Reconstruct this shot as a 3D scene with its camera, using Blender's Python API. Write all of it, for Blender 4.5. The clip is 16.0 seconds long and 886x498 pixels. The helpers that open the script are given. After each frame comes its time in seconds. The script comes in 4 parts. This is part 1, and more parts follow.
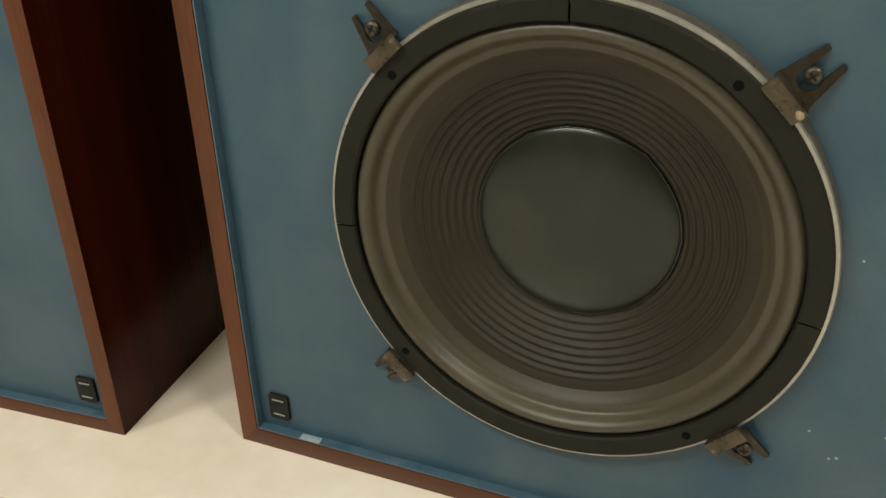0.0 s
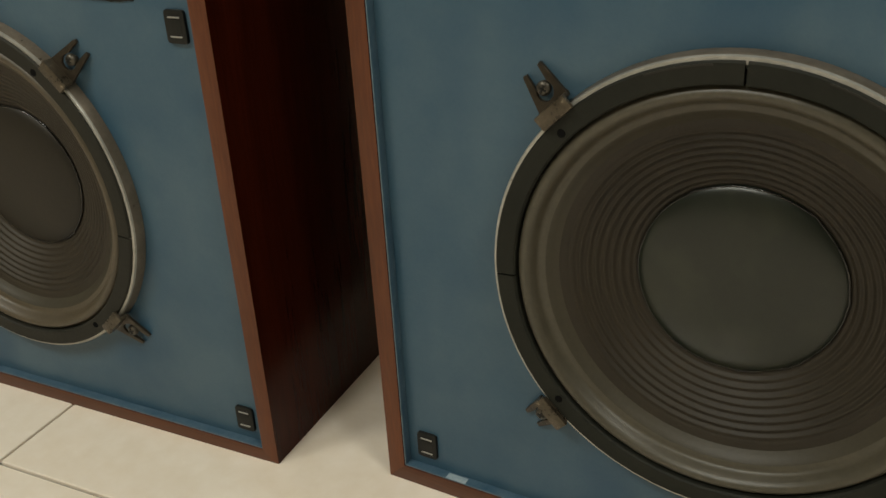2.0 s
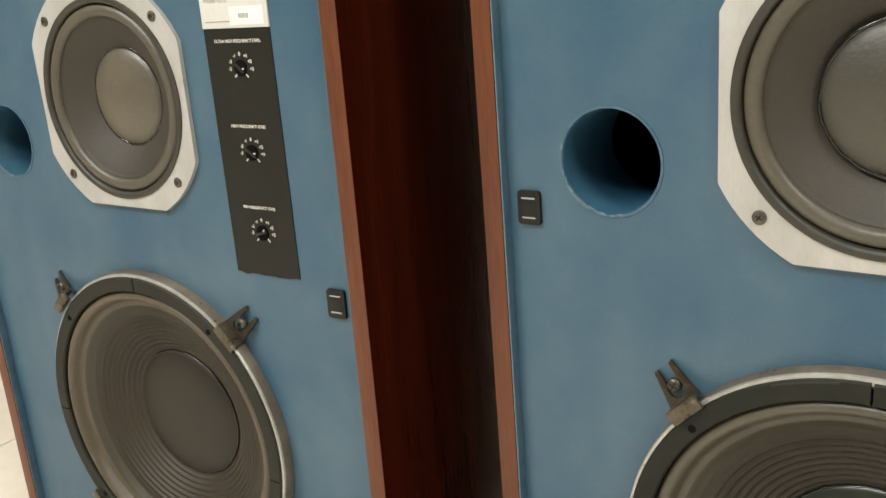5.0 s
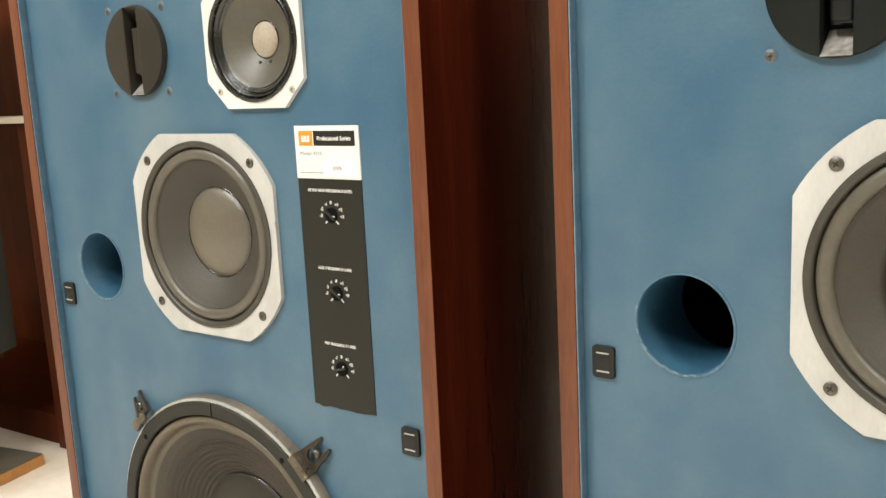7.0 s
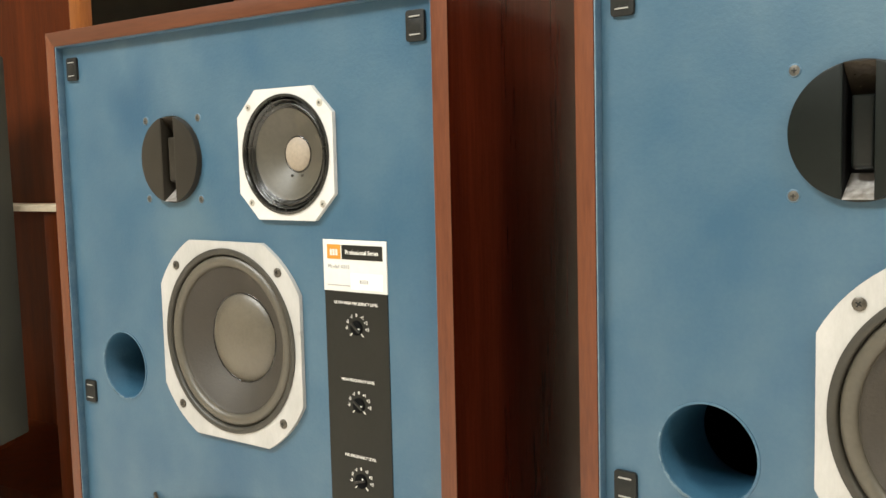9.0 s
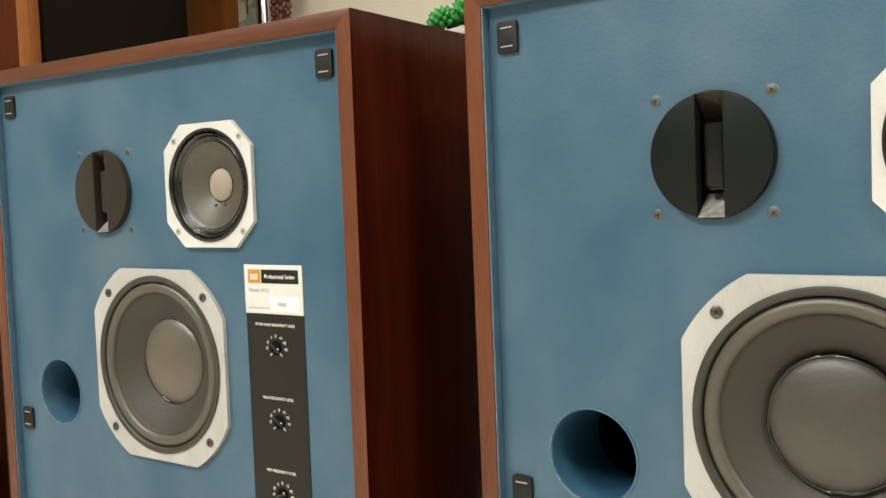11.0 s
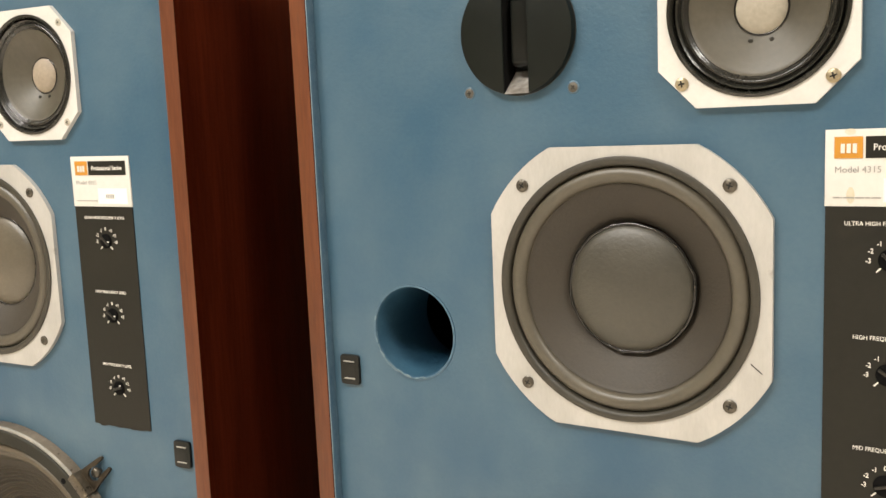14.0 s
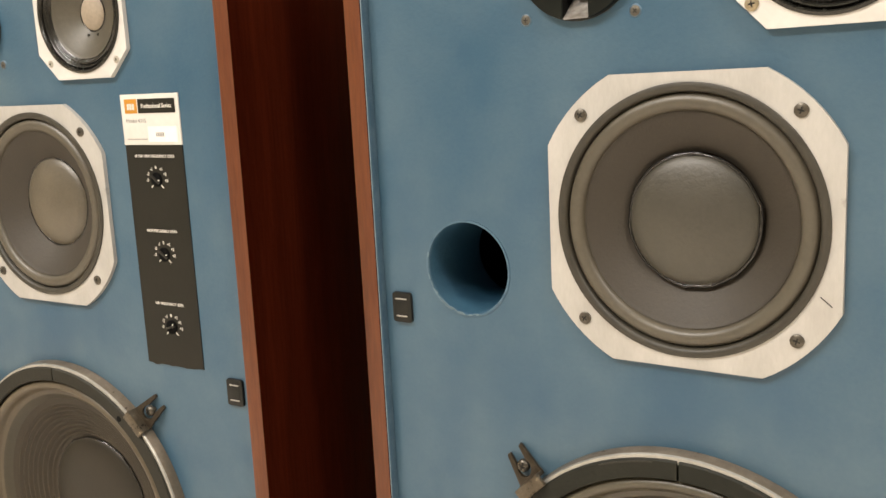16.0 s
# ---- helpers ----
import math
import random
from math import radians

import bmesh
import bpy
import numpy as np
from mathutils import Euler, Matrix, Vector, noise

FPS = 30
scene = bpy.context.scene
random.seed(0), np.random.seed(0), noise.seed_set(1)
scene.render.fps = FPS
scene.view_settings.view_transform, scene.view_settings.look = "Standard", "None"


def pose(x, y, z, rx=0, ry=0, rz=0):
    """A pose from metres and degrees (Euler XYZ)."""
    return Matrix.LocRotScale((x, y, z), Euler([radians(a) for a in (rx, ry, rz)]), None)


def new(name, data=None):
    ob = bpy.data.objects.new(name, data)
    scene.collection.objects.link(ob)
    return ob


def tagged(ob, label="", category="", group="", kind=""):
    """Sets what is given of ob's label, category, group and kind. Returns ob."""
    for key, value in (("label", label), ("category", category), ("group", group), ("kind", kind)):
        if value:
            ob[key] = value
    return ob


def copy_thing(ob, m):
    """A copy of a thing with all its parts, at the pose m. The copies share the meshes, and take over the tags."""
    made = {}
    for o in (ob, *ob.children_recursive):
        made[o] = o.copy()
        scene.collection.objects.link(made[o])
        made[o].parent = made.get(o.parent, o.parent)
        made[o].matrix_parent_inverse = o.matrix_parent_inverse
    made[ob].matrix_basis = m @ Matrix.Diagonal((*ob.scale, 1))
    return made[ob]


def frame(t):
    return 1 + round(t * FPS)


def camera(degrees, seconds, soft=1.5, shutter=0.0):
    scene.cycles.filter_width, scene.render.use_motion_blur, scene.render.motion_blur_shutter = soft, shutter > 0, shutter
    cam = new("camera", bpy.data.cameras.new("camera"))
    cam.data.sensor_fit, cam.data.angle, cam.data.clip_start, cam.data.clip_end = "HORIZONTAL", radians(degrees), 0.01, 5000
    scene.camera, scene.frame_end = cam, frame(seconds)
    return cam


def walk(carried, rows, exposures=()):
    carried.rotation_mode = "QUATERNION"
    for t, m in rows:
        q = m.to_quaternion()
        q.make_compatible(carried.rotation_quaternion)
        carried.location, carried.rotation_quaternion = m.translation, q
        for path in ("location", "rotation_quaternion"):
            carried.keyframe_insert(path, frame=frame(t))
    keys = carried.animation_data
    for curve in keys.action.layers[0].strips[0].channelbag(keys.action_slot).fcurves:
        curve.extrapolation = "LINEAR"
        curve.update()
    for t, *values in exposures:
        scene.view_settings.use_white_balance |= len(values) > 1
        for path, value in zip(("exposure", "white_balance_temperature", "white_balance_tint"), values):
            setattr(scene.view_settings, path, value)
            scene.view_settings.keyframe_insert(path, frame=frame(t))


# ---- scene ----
SOFT = 1.5
cam = camera(51.46, 16.0, soft=SOFT)
ROWS = [
    (0, 0.3885, -0.4914, 0.5095, 60.87, 1.23, 22.34),
    (0.5, 0.3838, -0.4962, 0.5094, 60.65, 1.44, 23.82),
    (1, 0.3715, -0.5003, 0.5100, 60.52, 1.77, 25.28),
    (1.5, 0.3651, -0.5119, 0.5162, 61.53, 2.21, 27.00),
    (2, 0.3627, -0.5145, 0.5307, 63.02, 2.83, 29.23),
    (2.5, 0.3606, -0.5231, 0.5415, 65.02, 3.07, 30.95),
    (3, 0.3559, -0.5299, 0.5589, 67.25, 3.11, 32.14),
    (3.5, 0.3598, -0.5282, 0.5750, 69.26, 3.42, 33.78),
    (4, 0.3604, -0.5307, 0.5968, 70.49, 3.80, 34.72),
    (4.2, 0.3630, -0.5314, 0.6028, 71.34, 3.81, 35.03),
    (6.3, 0.3632, -0.5533, 0.6631, 76.76, 4.10, 38.33),
    (6.5, 0.3624, -0.5614, 0.6634, 77.96, 3.56, 38.54),
    (7, 0.3563, -0.5744, 0.6786, 79.58, 2.93, 38.93),
    (7.5, 0.3538, -0.5773, 0.6947, 80.95, 2.59, 39.34),
    (8, 0.3534, -0.5785, 0.7021, 82.26, 2.28, 39.57),
    (8.5, 0.3523, -0.5807, 0.7066, 83.46, 1.82, 39.88),
    (8.7, 0.3517, -0.5836, 0.7087, 84.03, 1.68, 39.88),
    (10.8, 0.4146, -0.5942, 0.7064, 86.67, 2.20, 38.21),
    (11, 0.4251, -0.5937, 0.7011, 86.77, 2.28, 37.90),
    (11.5, 0.4423, -0.5904, 0.6944, 86.22, 2.24, 36.58),
    (12, 0.4613, -0.5864, 0.6968, 85.87, 2.40, 35.57),
    (12.5, 0.4764, -0.5779, 0.6910, 85.25, 2.78, 34.67),
    (13, 0.4823, -0.5736, 0.6812, 84.30, 2.89, 33.18),
    (13.5, 0.4806, -0.5731, 0.6713, 83.17, 2.63, 31.98),
    (14, 0.4790, -0.5743, 0.6631, 82.17, 2.41, 31.43),
    (14.5, 0.4799, -0.5720, 0.6580, 81.34, 2.54, 31.79),
    (15, 0.4789, -0.5702, 0.6535, 80.69, 2.80, 32.71),
    (15.5, 0.4707, -0.5721, 0.6490, 80.27, 2.83, 33.23),
    (16, 0.4647, -0.5700, 0.6451, 79.61, 2.87, 34.00),
]
EXPOSE = [(0.0, -0.74, 6400, 2), (1.0, -0.97, 6400, 2), (2.5, -1.15, 6150, 3), (3.0, -0.83, 6020, 4), (4.0, -0.32, 5910, 5), (6.5, 0.31, 5860, 6), (8.0, 0.42, 5860, 6), (11.0, 0.08, 5860, 4), (13.0, 0.01, 6050, 7), (14.5, 0.29, 6330, 11), (16.0, 0.17, 6400, 12)]
walk(cam, [(t, pose(*p)) for t, *p in ROWS], exposures=EXPOSE)

# ---- world and lamps ----
world = bpy.data.worlds.new("world")
scene.world = world
world.use_nodes = True
world.node_tree.nodes["Background"].inputs["Color"].default_value = (1.0, 0.9, 0.75, 1)
world.node_tree.nodes["Background"].inputs["Strength"].default_value = 0.02


def ceiling_glow(name, x, y, z, size, watts, colour):
    lamp = bpy.data.lights.new(name, "AREA")
    lamp.shape, lamp.size, lamp.energy, lamp.color = "DISK", size, watts, colour
    ob = new(name, lamp)
    ob.matrix_world = pose(x, y, z)
    return ob


WARM = (1.0, 0.93, 0.83)
# unseen lamps; the first is placed by the right cabinet's floor shadow
ceiling_glow("lamp_light", 1.80, -0.85, 2.44, 0.62, 44, WARM)
# two added fills for the left side and the floor between the cabinets
ceiling_glow("lamp_light", -1.10, -1.55, 2.44, 0.62, 52, WARM)
ceiling_glow("lamp_light", -0.20, -1.75, 2.44, 0.62, 50, WARM)
# added fill that brightens the north wall and the floor behind
ceiling_glow("lamp_light", 0.90, 0.55, 2.44, 0.62, 20, WARM)


# ---- materials ----
def ramp(nt, fac, stops):
    n = nt.nodes.new("ShaderNodeValToRGB")
    while len(n.color_ramp.elements) < len(stops):
        n.color_ramp.elements.new(0.5)
    for e, (p, c) in zip(n.color_ramp.elements, stops):
        e.position, e.color = p, (*c, 1)
    nt.links.new(fac, n.inputs["Fac"])
    return n.outputs["Color"]


def noise_of(nt, coord, scale, detail=4, rough=0.55, stretch=(1, 1, 1)):
    m = nt.nodes.new("ShaderNodeMapping")
    m.inputs["Scale"].default_value = stretch
    nt.links.new(coord, m.inputs["Vector"])
    n = nt.nodes.new("ShaderNodeTexNoise")
    n.inputs["Scale"].default_value, n.inputs["Detail"].default_value, n.inputs["Roughness"].default_value = scale, detail, rough
    nt.links.new(m.outputs["Vector"], n.inputs["Vector"])
    return n.outputs["Fac"]


def surface(name, a, b, scale=8.0, fine=180.0, rough=0.5, spread=0.15, metal=0.0, bump=0.1, stretch=(1, 1, 1), fleck=None, fleck_at=0.72,
            fleck_scale=30.0, coat=0.0, spec=0.5, fine_mix=0.35, span=0.18):
    """Colour from a to b over broad noise mixed with fine noise; roughness and bump follow the fine one; flecks of a third colour."""
    m = bpy.data.materials.new(name)
    m.use_nodes = True
    nt = m.node_tree
    bs = nt.nodes["Principled BSDF"]
    co = nt.nodes.new("ShaderNodeTexCoord").outputs["Object"]
    big, small = noise_of(nt, co, scale, 5, 0.6, stretch), noise_of(nt, co, fine, 3, 0.6, stretch)
    mix = nt.nodes.new("ShaderNodeMix")
    mix.inputs["Factor"].default_value = fine_mix
    nt.links.new(big, mix.inputs["A"])
    nt.links.new(small, mix.inputs["B"])
    col = ramp(nt, mix.outputs["Result"], [(0.5 - span, a), (0.5 + span, b)])
    if fleck:
        mask = ramp(nt, noise_of(nt, co, fleck_scale, 6, 0.7), [(fleck_at, (0, 0, 0)), (fleck_at + 0.05, (1, 1, 1))])
        mc = nt.nodes.new("ShaderNodeMix")
        mc.data_type = "RGBA"
        nt.links.new(mask, mc.inputs["Factor"])
        nt.links.new(col, mc.inputs["A"])
        mc.inputs["B"].default_value = (*fleck, 1)
        col = mc.outputs["Result"]
    nt.links.new(col, bs.inputs["Base Color"])
    rr = nt.nodes.new("ShaderNodeMapRange")
    rr.inputs["To Min"].default_value, rr.inputs["To Max"].default_value = max(0.02, rough - spread), min(1, rough + spread)
    nt.links.new(mix.outputs["Result"], rr.inputs["Value"])
    nt.links.new(rr.outputs["Result"], bs.inputs["Roughness"])
    bs.inputs["Metallic"].default_value = metal
    bs.inputs["Coat Weight"].default_value = coat
    bs.inputs["Specular IOR Level"].default_value = spec
    if bump:
        bn = nt.nodes.new("ShaderNodeBump")
        bn.inputs["Strength"].default_value, bn.inputs["Distance"].default_value = bump, 0.001
        nt.links.new(small, bn.inputs["Height"])
        nt.links.new(bn.outputs["Normal"], bs.inputs["Normal"])
    return m


BLUE = surface("blue_paint", (0.026, 0.075, 0.125), (0.063, 0.114, 0.155), 7, 300, 0.43, 0.12, bump=0.24, fleck=(0.090, 0.150, 0.190), fleck_at=0.69, fleck_scale=60, fine_mix=0.14, span=0.15)


def brushed(m, stretch, scale, strength):
    """Adds long, faint brush strokes to a painted material's relief."""
    nt = m.node_tree
    co = next(n for n in nt.nodes if n.type == "TEX_COORD").outputs["Object"]
    old = next(n for n in nt.nodes if n.type == "BUMP")
    bn = nt.nodes.new("ShaderNodeBump")
    bn.inputs["Strength"].default_value, bn.inputs["Distance"].default_value = strength, 0.0008
    nt.links.new(noise_of(nt, co, scale, 3, 0.5, stretch), bn.inputs["Height"])
    nt.links.new(old.outputs["Normal"], bn.inputs["Normal"])
    nt.links.new(bn.outputs["Normal"], nt.nodes["Principled BSDF"].inputs["Normal"])




def blotched(m, colour, scale, lo, hi, amount):
    """Lets soft patches, such as darker rubbed paint, show through a material's colour."""
    nt = m.node_tree
    co = next(n for n in nt.nodes if n.type == "TEX_COORD").outputs["Object"]
    bs = nt.nodes["Principled BSDF"]
    old = bs.inputs["Base Color"].links[0].from_socket
    mask = ramp(nt, noise_of(nt, co, scale, 3, 0.55, (1, 1, 0.75)), [(lo, (0, 0, 0)), (hi, (amount, amount, amount))])
    mc = nt.nodes.new("ShaderNodeMix")
    mc.data_type = "RGBA"
    nt.links.new(mask, mc.inputs["Factor"])
    nt.links.new(old, mc.inputs["A"])
    mc.inputs["B"].default_value = (*colour, 1)
    nt.links.new(mc.outputs["Result"], bs.inputs["Base Color"])


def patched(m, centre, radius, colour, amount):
    """A soft-edged spot of another colour with a wandering outline."""
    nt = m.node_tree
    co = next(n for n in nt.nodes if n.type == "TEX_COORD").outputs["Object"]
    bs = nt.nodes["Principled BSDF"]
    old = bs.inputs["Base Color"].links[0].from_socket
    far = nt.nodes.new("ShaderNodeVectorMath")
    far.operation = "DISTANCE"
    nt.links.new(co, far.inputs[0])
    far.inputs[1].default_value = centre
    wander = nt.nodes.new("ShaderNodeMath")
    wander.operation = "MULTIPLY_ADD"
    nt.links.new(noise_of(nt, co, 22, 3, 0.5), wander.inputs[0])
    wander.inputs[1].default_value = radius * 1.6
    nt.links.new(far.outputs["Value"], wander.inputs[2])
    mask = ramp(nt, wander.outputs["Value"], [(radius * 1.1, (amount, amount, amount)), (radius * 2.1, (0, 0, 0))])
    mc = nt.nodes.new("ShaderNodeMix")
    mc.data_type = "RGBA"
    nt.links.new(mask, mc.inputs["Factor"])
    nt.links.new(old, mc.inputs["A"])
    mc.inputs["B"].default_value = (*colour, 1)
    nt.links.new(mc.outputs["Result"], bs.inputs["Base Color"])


brushed(BLUE, (6, 6, 14), 9, 0.09)
blotched(BLUE, (0.014, 0.060, 0.116), 8.5, 0.53, 0.72, 0.55)
BLUE_PATCHED = BLUE.copy()
# one darker and one paler spot on the left baffle
patched(BLUE_PATCHED, (0.138, 0.0, 0.772), 0.042, (0.016, 0.060, 0.112), 0.8)
patched(BLUE_PATCHED, (0.215, 0.0, 0.655), 0.050, (0.078, 0.125, 0.150), 0.5)
BLUE_EDGE = surface("worn_blue_edge", (0.028, 0.072, 0.118), (0.075, 0.125, 0.170), 60, 400, 0.55, 0.1, bump=0.4)
# deeper than the baffle blue: shade inside the port put into the colour
PORT_SHADE = surface("shaded_port_blue", (0.012, 0.050, 0.092), (0.030, 0.080, 0.125), 14, 300, 0.45, 0.12, bump=0.3)
BLUE_RIM = surface("scuffed_blue_rim", (0.022, 0.072, 0.125), (0.085, 0.145, 0.195), 70, 400, 0.5, 0.1, bump=0.4)
# side panels' base colour is set far darker than the front edges'
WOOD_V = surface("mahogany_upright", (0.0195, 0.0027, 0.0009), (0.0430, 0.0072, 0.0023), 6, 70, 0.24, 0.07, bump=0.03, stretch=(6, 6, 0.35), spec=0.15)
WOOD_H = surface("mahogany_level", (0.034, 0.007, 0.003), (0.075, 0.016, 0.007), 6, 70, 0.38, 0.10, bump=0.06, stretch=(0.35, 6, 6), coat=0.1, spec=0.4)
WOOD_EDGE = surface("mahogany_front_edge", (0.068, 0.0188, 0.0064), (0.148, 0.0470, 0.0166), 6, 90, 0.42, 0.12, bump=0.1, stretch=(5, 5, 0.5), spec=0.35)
# level front edges are a little darker than the upright ones
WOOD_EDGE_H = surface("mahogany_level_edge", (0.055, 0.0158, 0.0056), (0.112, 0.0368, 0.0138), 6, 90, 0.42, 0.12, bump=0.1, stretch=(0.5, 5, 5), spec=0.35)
ALU = surface("cast_aluminium", (0.36, 0.352, 0.33), (0.49, 0.48, 0.455), 16, 240, 0.5, 0.15, metal=0.3, bump=0.2, stretch=(1.8, 1, 0.6), fleck=(0.30, 0.29, 0.265), fleck_at=0.68, fleck_scale=16, fine_mix=0.25)
ALU_PALE = surface("pale_painted_frame", (0.50, 0.49, 0.46), (0.62, 0.61, 0.58), 16, 240, 0.45, 0.12, metal=0.15, bump=0.15, fleck=(0.42, 0.41, 0.38), fleck_at=0.70, fleck_scale=16, fine_mix=0.25)
RIM_LIP = surface("bright_rim_edge", (0.30, 0.29, 0.26), (0.50, 0.485, 0.44), 40, 200, 0.32, 0.12, metal=0.5, bump=0.25, fleck=(0.06, 0.05, 0.04), fleck_at=0.64, fleck_scale=60)
RIM = surface("bare_metal_rim", (0.150, 0.120, 0.088), (0.265, 0.220, 0.168), 40, 200, 0.30, 0.12, metal=0.6, bump=0.2)
GASKET = surface("grey_gasket", (0.0088, 0.0098, 0.0068), (0.0175, 0.0180, 0.0130), 30, 260, 0.62, 0.15, bump=0.35, fleck=(0.050, 0.047, 0.034), fleck_at=0.74, fleck_scale=40, spec=0.22)
SURROUND = surface("woofer_surround", (0.050, 0.044, 0.0295), (0.078, 0.069, 0.0475), 12, 300, 0.40, 0.08, bump=0.15, spec=0.5)
SKIRT = surface("surround_skirt", (0.033, 0.0285, 0.0180), (0.052, 0.045, 0.0290), 12, 300, 0.48, 0.08, bump=0.15, spec=0.4)
CONE = surface("woofer_paper_cone", (0.0150, 0.0113, 0.0062), (0.0278, 0.0212, 0.0120), 14, 500, 0.55, 0.1, bump=0.35, spec=0.4)
CAP = surface("woofer_dust_cap", (0.0042, 0.0070, 0.0040), (0.0096, 0.0140, 0.0082), 16, 160, 0.30, 0.08, bump=0.04, spec=0.55)
# lighter patches put the cap's mottled sheen into its colour
blotched(CAP, (0.0215, 0.0250, 0.0150), 22, 0.48, 0.68, 0.75)
GLUE = surface("glossy_glue_bead", (0.004, 0.004, 0.0035), (0.010, 0.009, 0.008), 90, 300, 0.17, 0.08, bump=0.4, spec=0.6)
MID_SUR = surface("midrange_surround", (0.060, 0.0525, 0.0375), (0.086, 0.0755, 0.0550), 12, 300, 0.42, 0.1, bump=0.12)
MID_RING = surface("dark_olive_ring", (0.0220, 0.0196, 0.0135), (0.037, 0.0332, 0.0235), 40, 300, 0.5, 0.12, bump=0.2)
MID_CONE = surface("midrange_cone", (0.0215, 0.0175, 0.0115), (0.0370, 0.0300, 0.0205), 10, 420, 0.6, 0.12, bump=0.3)
MID_CAP = surface("midrange_dust_cap", (0.031, 0.0285, 0.0205), (0.053, 0.049, 0.036), 20, 350, 0.46, 0.12, bump=0.3, fleck=(0.076, 0.071, 0.054), fleck_at=0.68, fleck_scale=70, spec=0.6)
BLACK_RING = surface("black_rubber", (0.0105, 0.0096, 0.0072), (0.021, 0.0192, 0.0150), 40, 300, 0.36, 0.12, bump=0.15, spec=0.4)
FIVE_CONE = surface("small_cone", (0.043, 0.0385, 0.0265), (0.072, 0.0640, 0.0455), 18, 260, 0.46, 0.10, bump=0.10)
FIVE_RING = surface("glossy_black_ring", (0.0065, 0.0064, 0.0048), (0.0145, 0.0140, 0.0108), 40, 300, 0.26, 0.10, bump=0.2, spec=0.55)
FIVE_CAP_TAN = surface("tan_dust_cap", (0.2250, 0.1837, 0.1350), (0.3300, 0.2775, 0.2100), 40, 300, 0.6, 0.1, bump=0.2)
FIVE_CAP = surface("pale_dust_cap", (0.2450, 0.2200, 0.1700), (0.3500, 0.3180, 0.2550), 40, 300, 0.6, 0.1, bump=0.2)
TWEET = surface("black_tweeter_metal", (0.0028, 0.0044, 0.0034), (0.0055, 0.0077, 0.0060), 20, 300, 0.40, 0.08, bump=0.06, spec=0.22)
# the left tweeter's browner tone is slanting glare put into the colour
TWEET_GLARE = surface("glare_tinted_tweeter_metal", (0.0120, 0.0100, 0.0066), (0.0200, 0.0168, 0.0115), 20, 300, 0.42, 0.08, bump=0.06, spec=0.35)
# left cone, lifted: its side-on gloss goes into the colour
CONE_TAN = surface("glare_lifted_tan_cone", (0.0192, 0.0146, 0.0082), (0.0350, 0.0268, 0.0154), 14, 500, 0.55, 0.1, bump=0.35, spec=0.4)
SURROUND_TAN = surface("tan_surround", (0.060, 0.0470, 0.0285), (0.092, 0.0735, 0.0460), 12, 300, 0.42, 0.08, bump=0.15, spec=0.5)
# side-on gloss put into the left gasket's colour
GASKET_GLARE = surface("glare_lifted_gasket", (0.0130, 0.0128, 0.0090), (0.0245, 0.0232, 0.0170), 30, 260, 0.62, 0.15, bump=0.35, fleck=(0.055, 0.050, 0.037), fleck_at=0.72, fleck_scale=40, spec=0.25)
# left cap lightened: its sheen is painted into the colour
MID_CAP_TAN = surface("sheen_lifted_dust_cap", (0.070, 0.059, 0.040), (0.112, 0.096, 0.068), 20, 350, 0.42, 0.12, bump=0.3, fleck=(0.150, 0.132, 0.098), fleck_at=0.68, fleck_scale=70, spec=0.6)
WORN = surface("worn_ramp_metal", (0.17, 0.150, 0.125), (0.55, 0.53, 0.50), 60, 260, 0.4, 0.15, metal=0.4, bump=0.3)
CLAMP_JAW = surface("rubbed_clamp_jaw", (0.036, 0.028, 0.0180), (0.130, 0.107, 0.075), 70, 260, 0.30, 0.14, metal=0.55, bump=0.5, fleck=(0.30, 0.25, 0.18), fleck_at=0.64, fleck_scale=130)
WEDGE = surface("smooth_black_wedge", (0.0030, 0.0040, 0.0033), (0.0056, 0.0068, 0.0056), 20, 300, 0.34, 0.06, bump=0.05, spec=0.22)
CAP_TAN = surface("brown_woofer_cap", (0.0110, 0.0088, 0.0047), (0.0198, 0.0160, 0.0090), 14, 160, 0.48, 0.08, bump=0.15, spec=0.4)
BRONZE = surface("bronzed_clamp_metal", (0.016, 0.0122, 0.0078), (0.060, 0.047, 0.031), 45, 260, 0.32, 0.15, metal=0.5, bump=0.6, fleck=(0.28, 0.23, 0.17), fleck_at=0.66, fleck_scale=120)
SCREW = surface("aged_screw", (0.045, 0.039, 0.030), (0.125, 0.112, 0.09), 120, 400, 0.35, 0.15, metal=0.6, bump=0.3)
PALE_SCREW = surface("pale_screw", (0.30, 0.28, 0.23), (0.46, 0.43, 0.36), 120, 400, 0.45, 0.15, metal=0.3, bump=0.3)
GREY_SCREW = surface("brown_grey_screw", (0.045, 0.042, 0.034), (0.13, 0.120, 0.098), 120, 400, 0.45, 0.15, metal=0.4, bump=0.3)
# pale blue for chipped edges and for edges that catch light
WORN_LIT_BLUE = surface("rubbed_and_lit_blue_edge", (0.075, 0.135, 0.175), (0.17, 0.235, 0.275), 90, 400, 0.6, 0.1, bump=0.3)
BRASS = surface("brassy_screw", (0.20, 0.165, 0.10), (0.38, 0.325, 0.22), 120, 400, 0.35, 0.15, metal=0.6, bump=0.3)
DARK = surface("black_plastic", (0.0062, 0.0062, 0.0050), (0.0130, 0.0128, 0.0105), 30, 300, 0.5, 0.12, bump=0.2, spec=0.28)
TAB_LIP = surface("tab_grey_lip", (0.20, 0.195, 0.175), (0.34, 0.33, 0.30), 60, 300, 0.45, 0.1, bump=0.2)
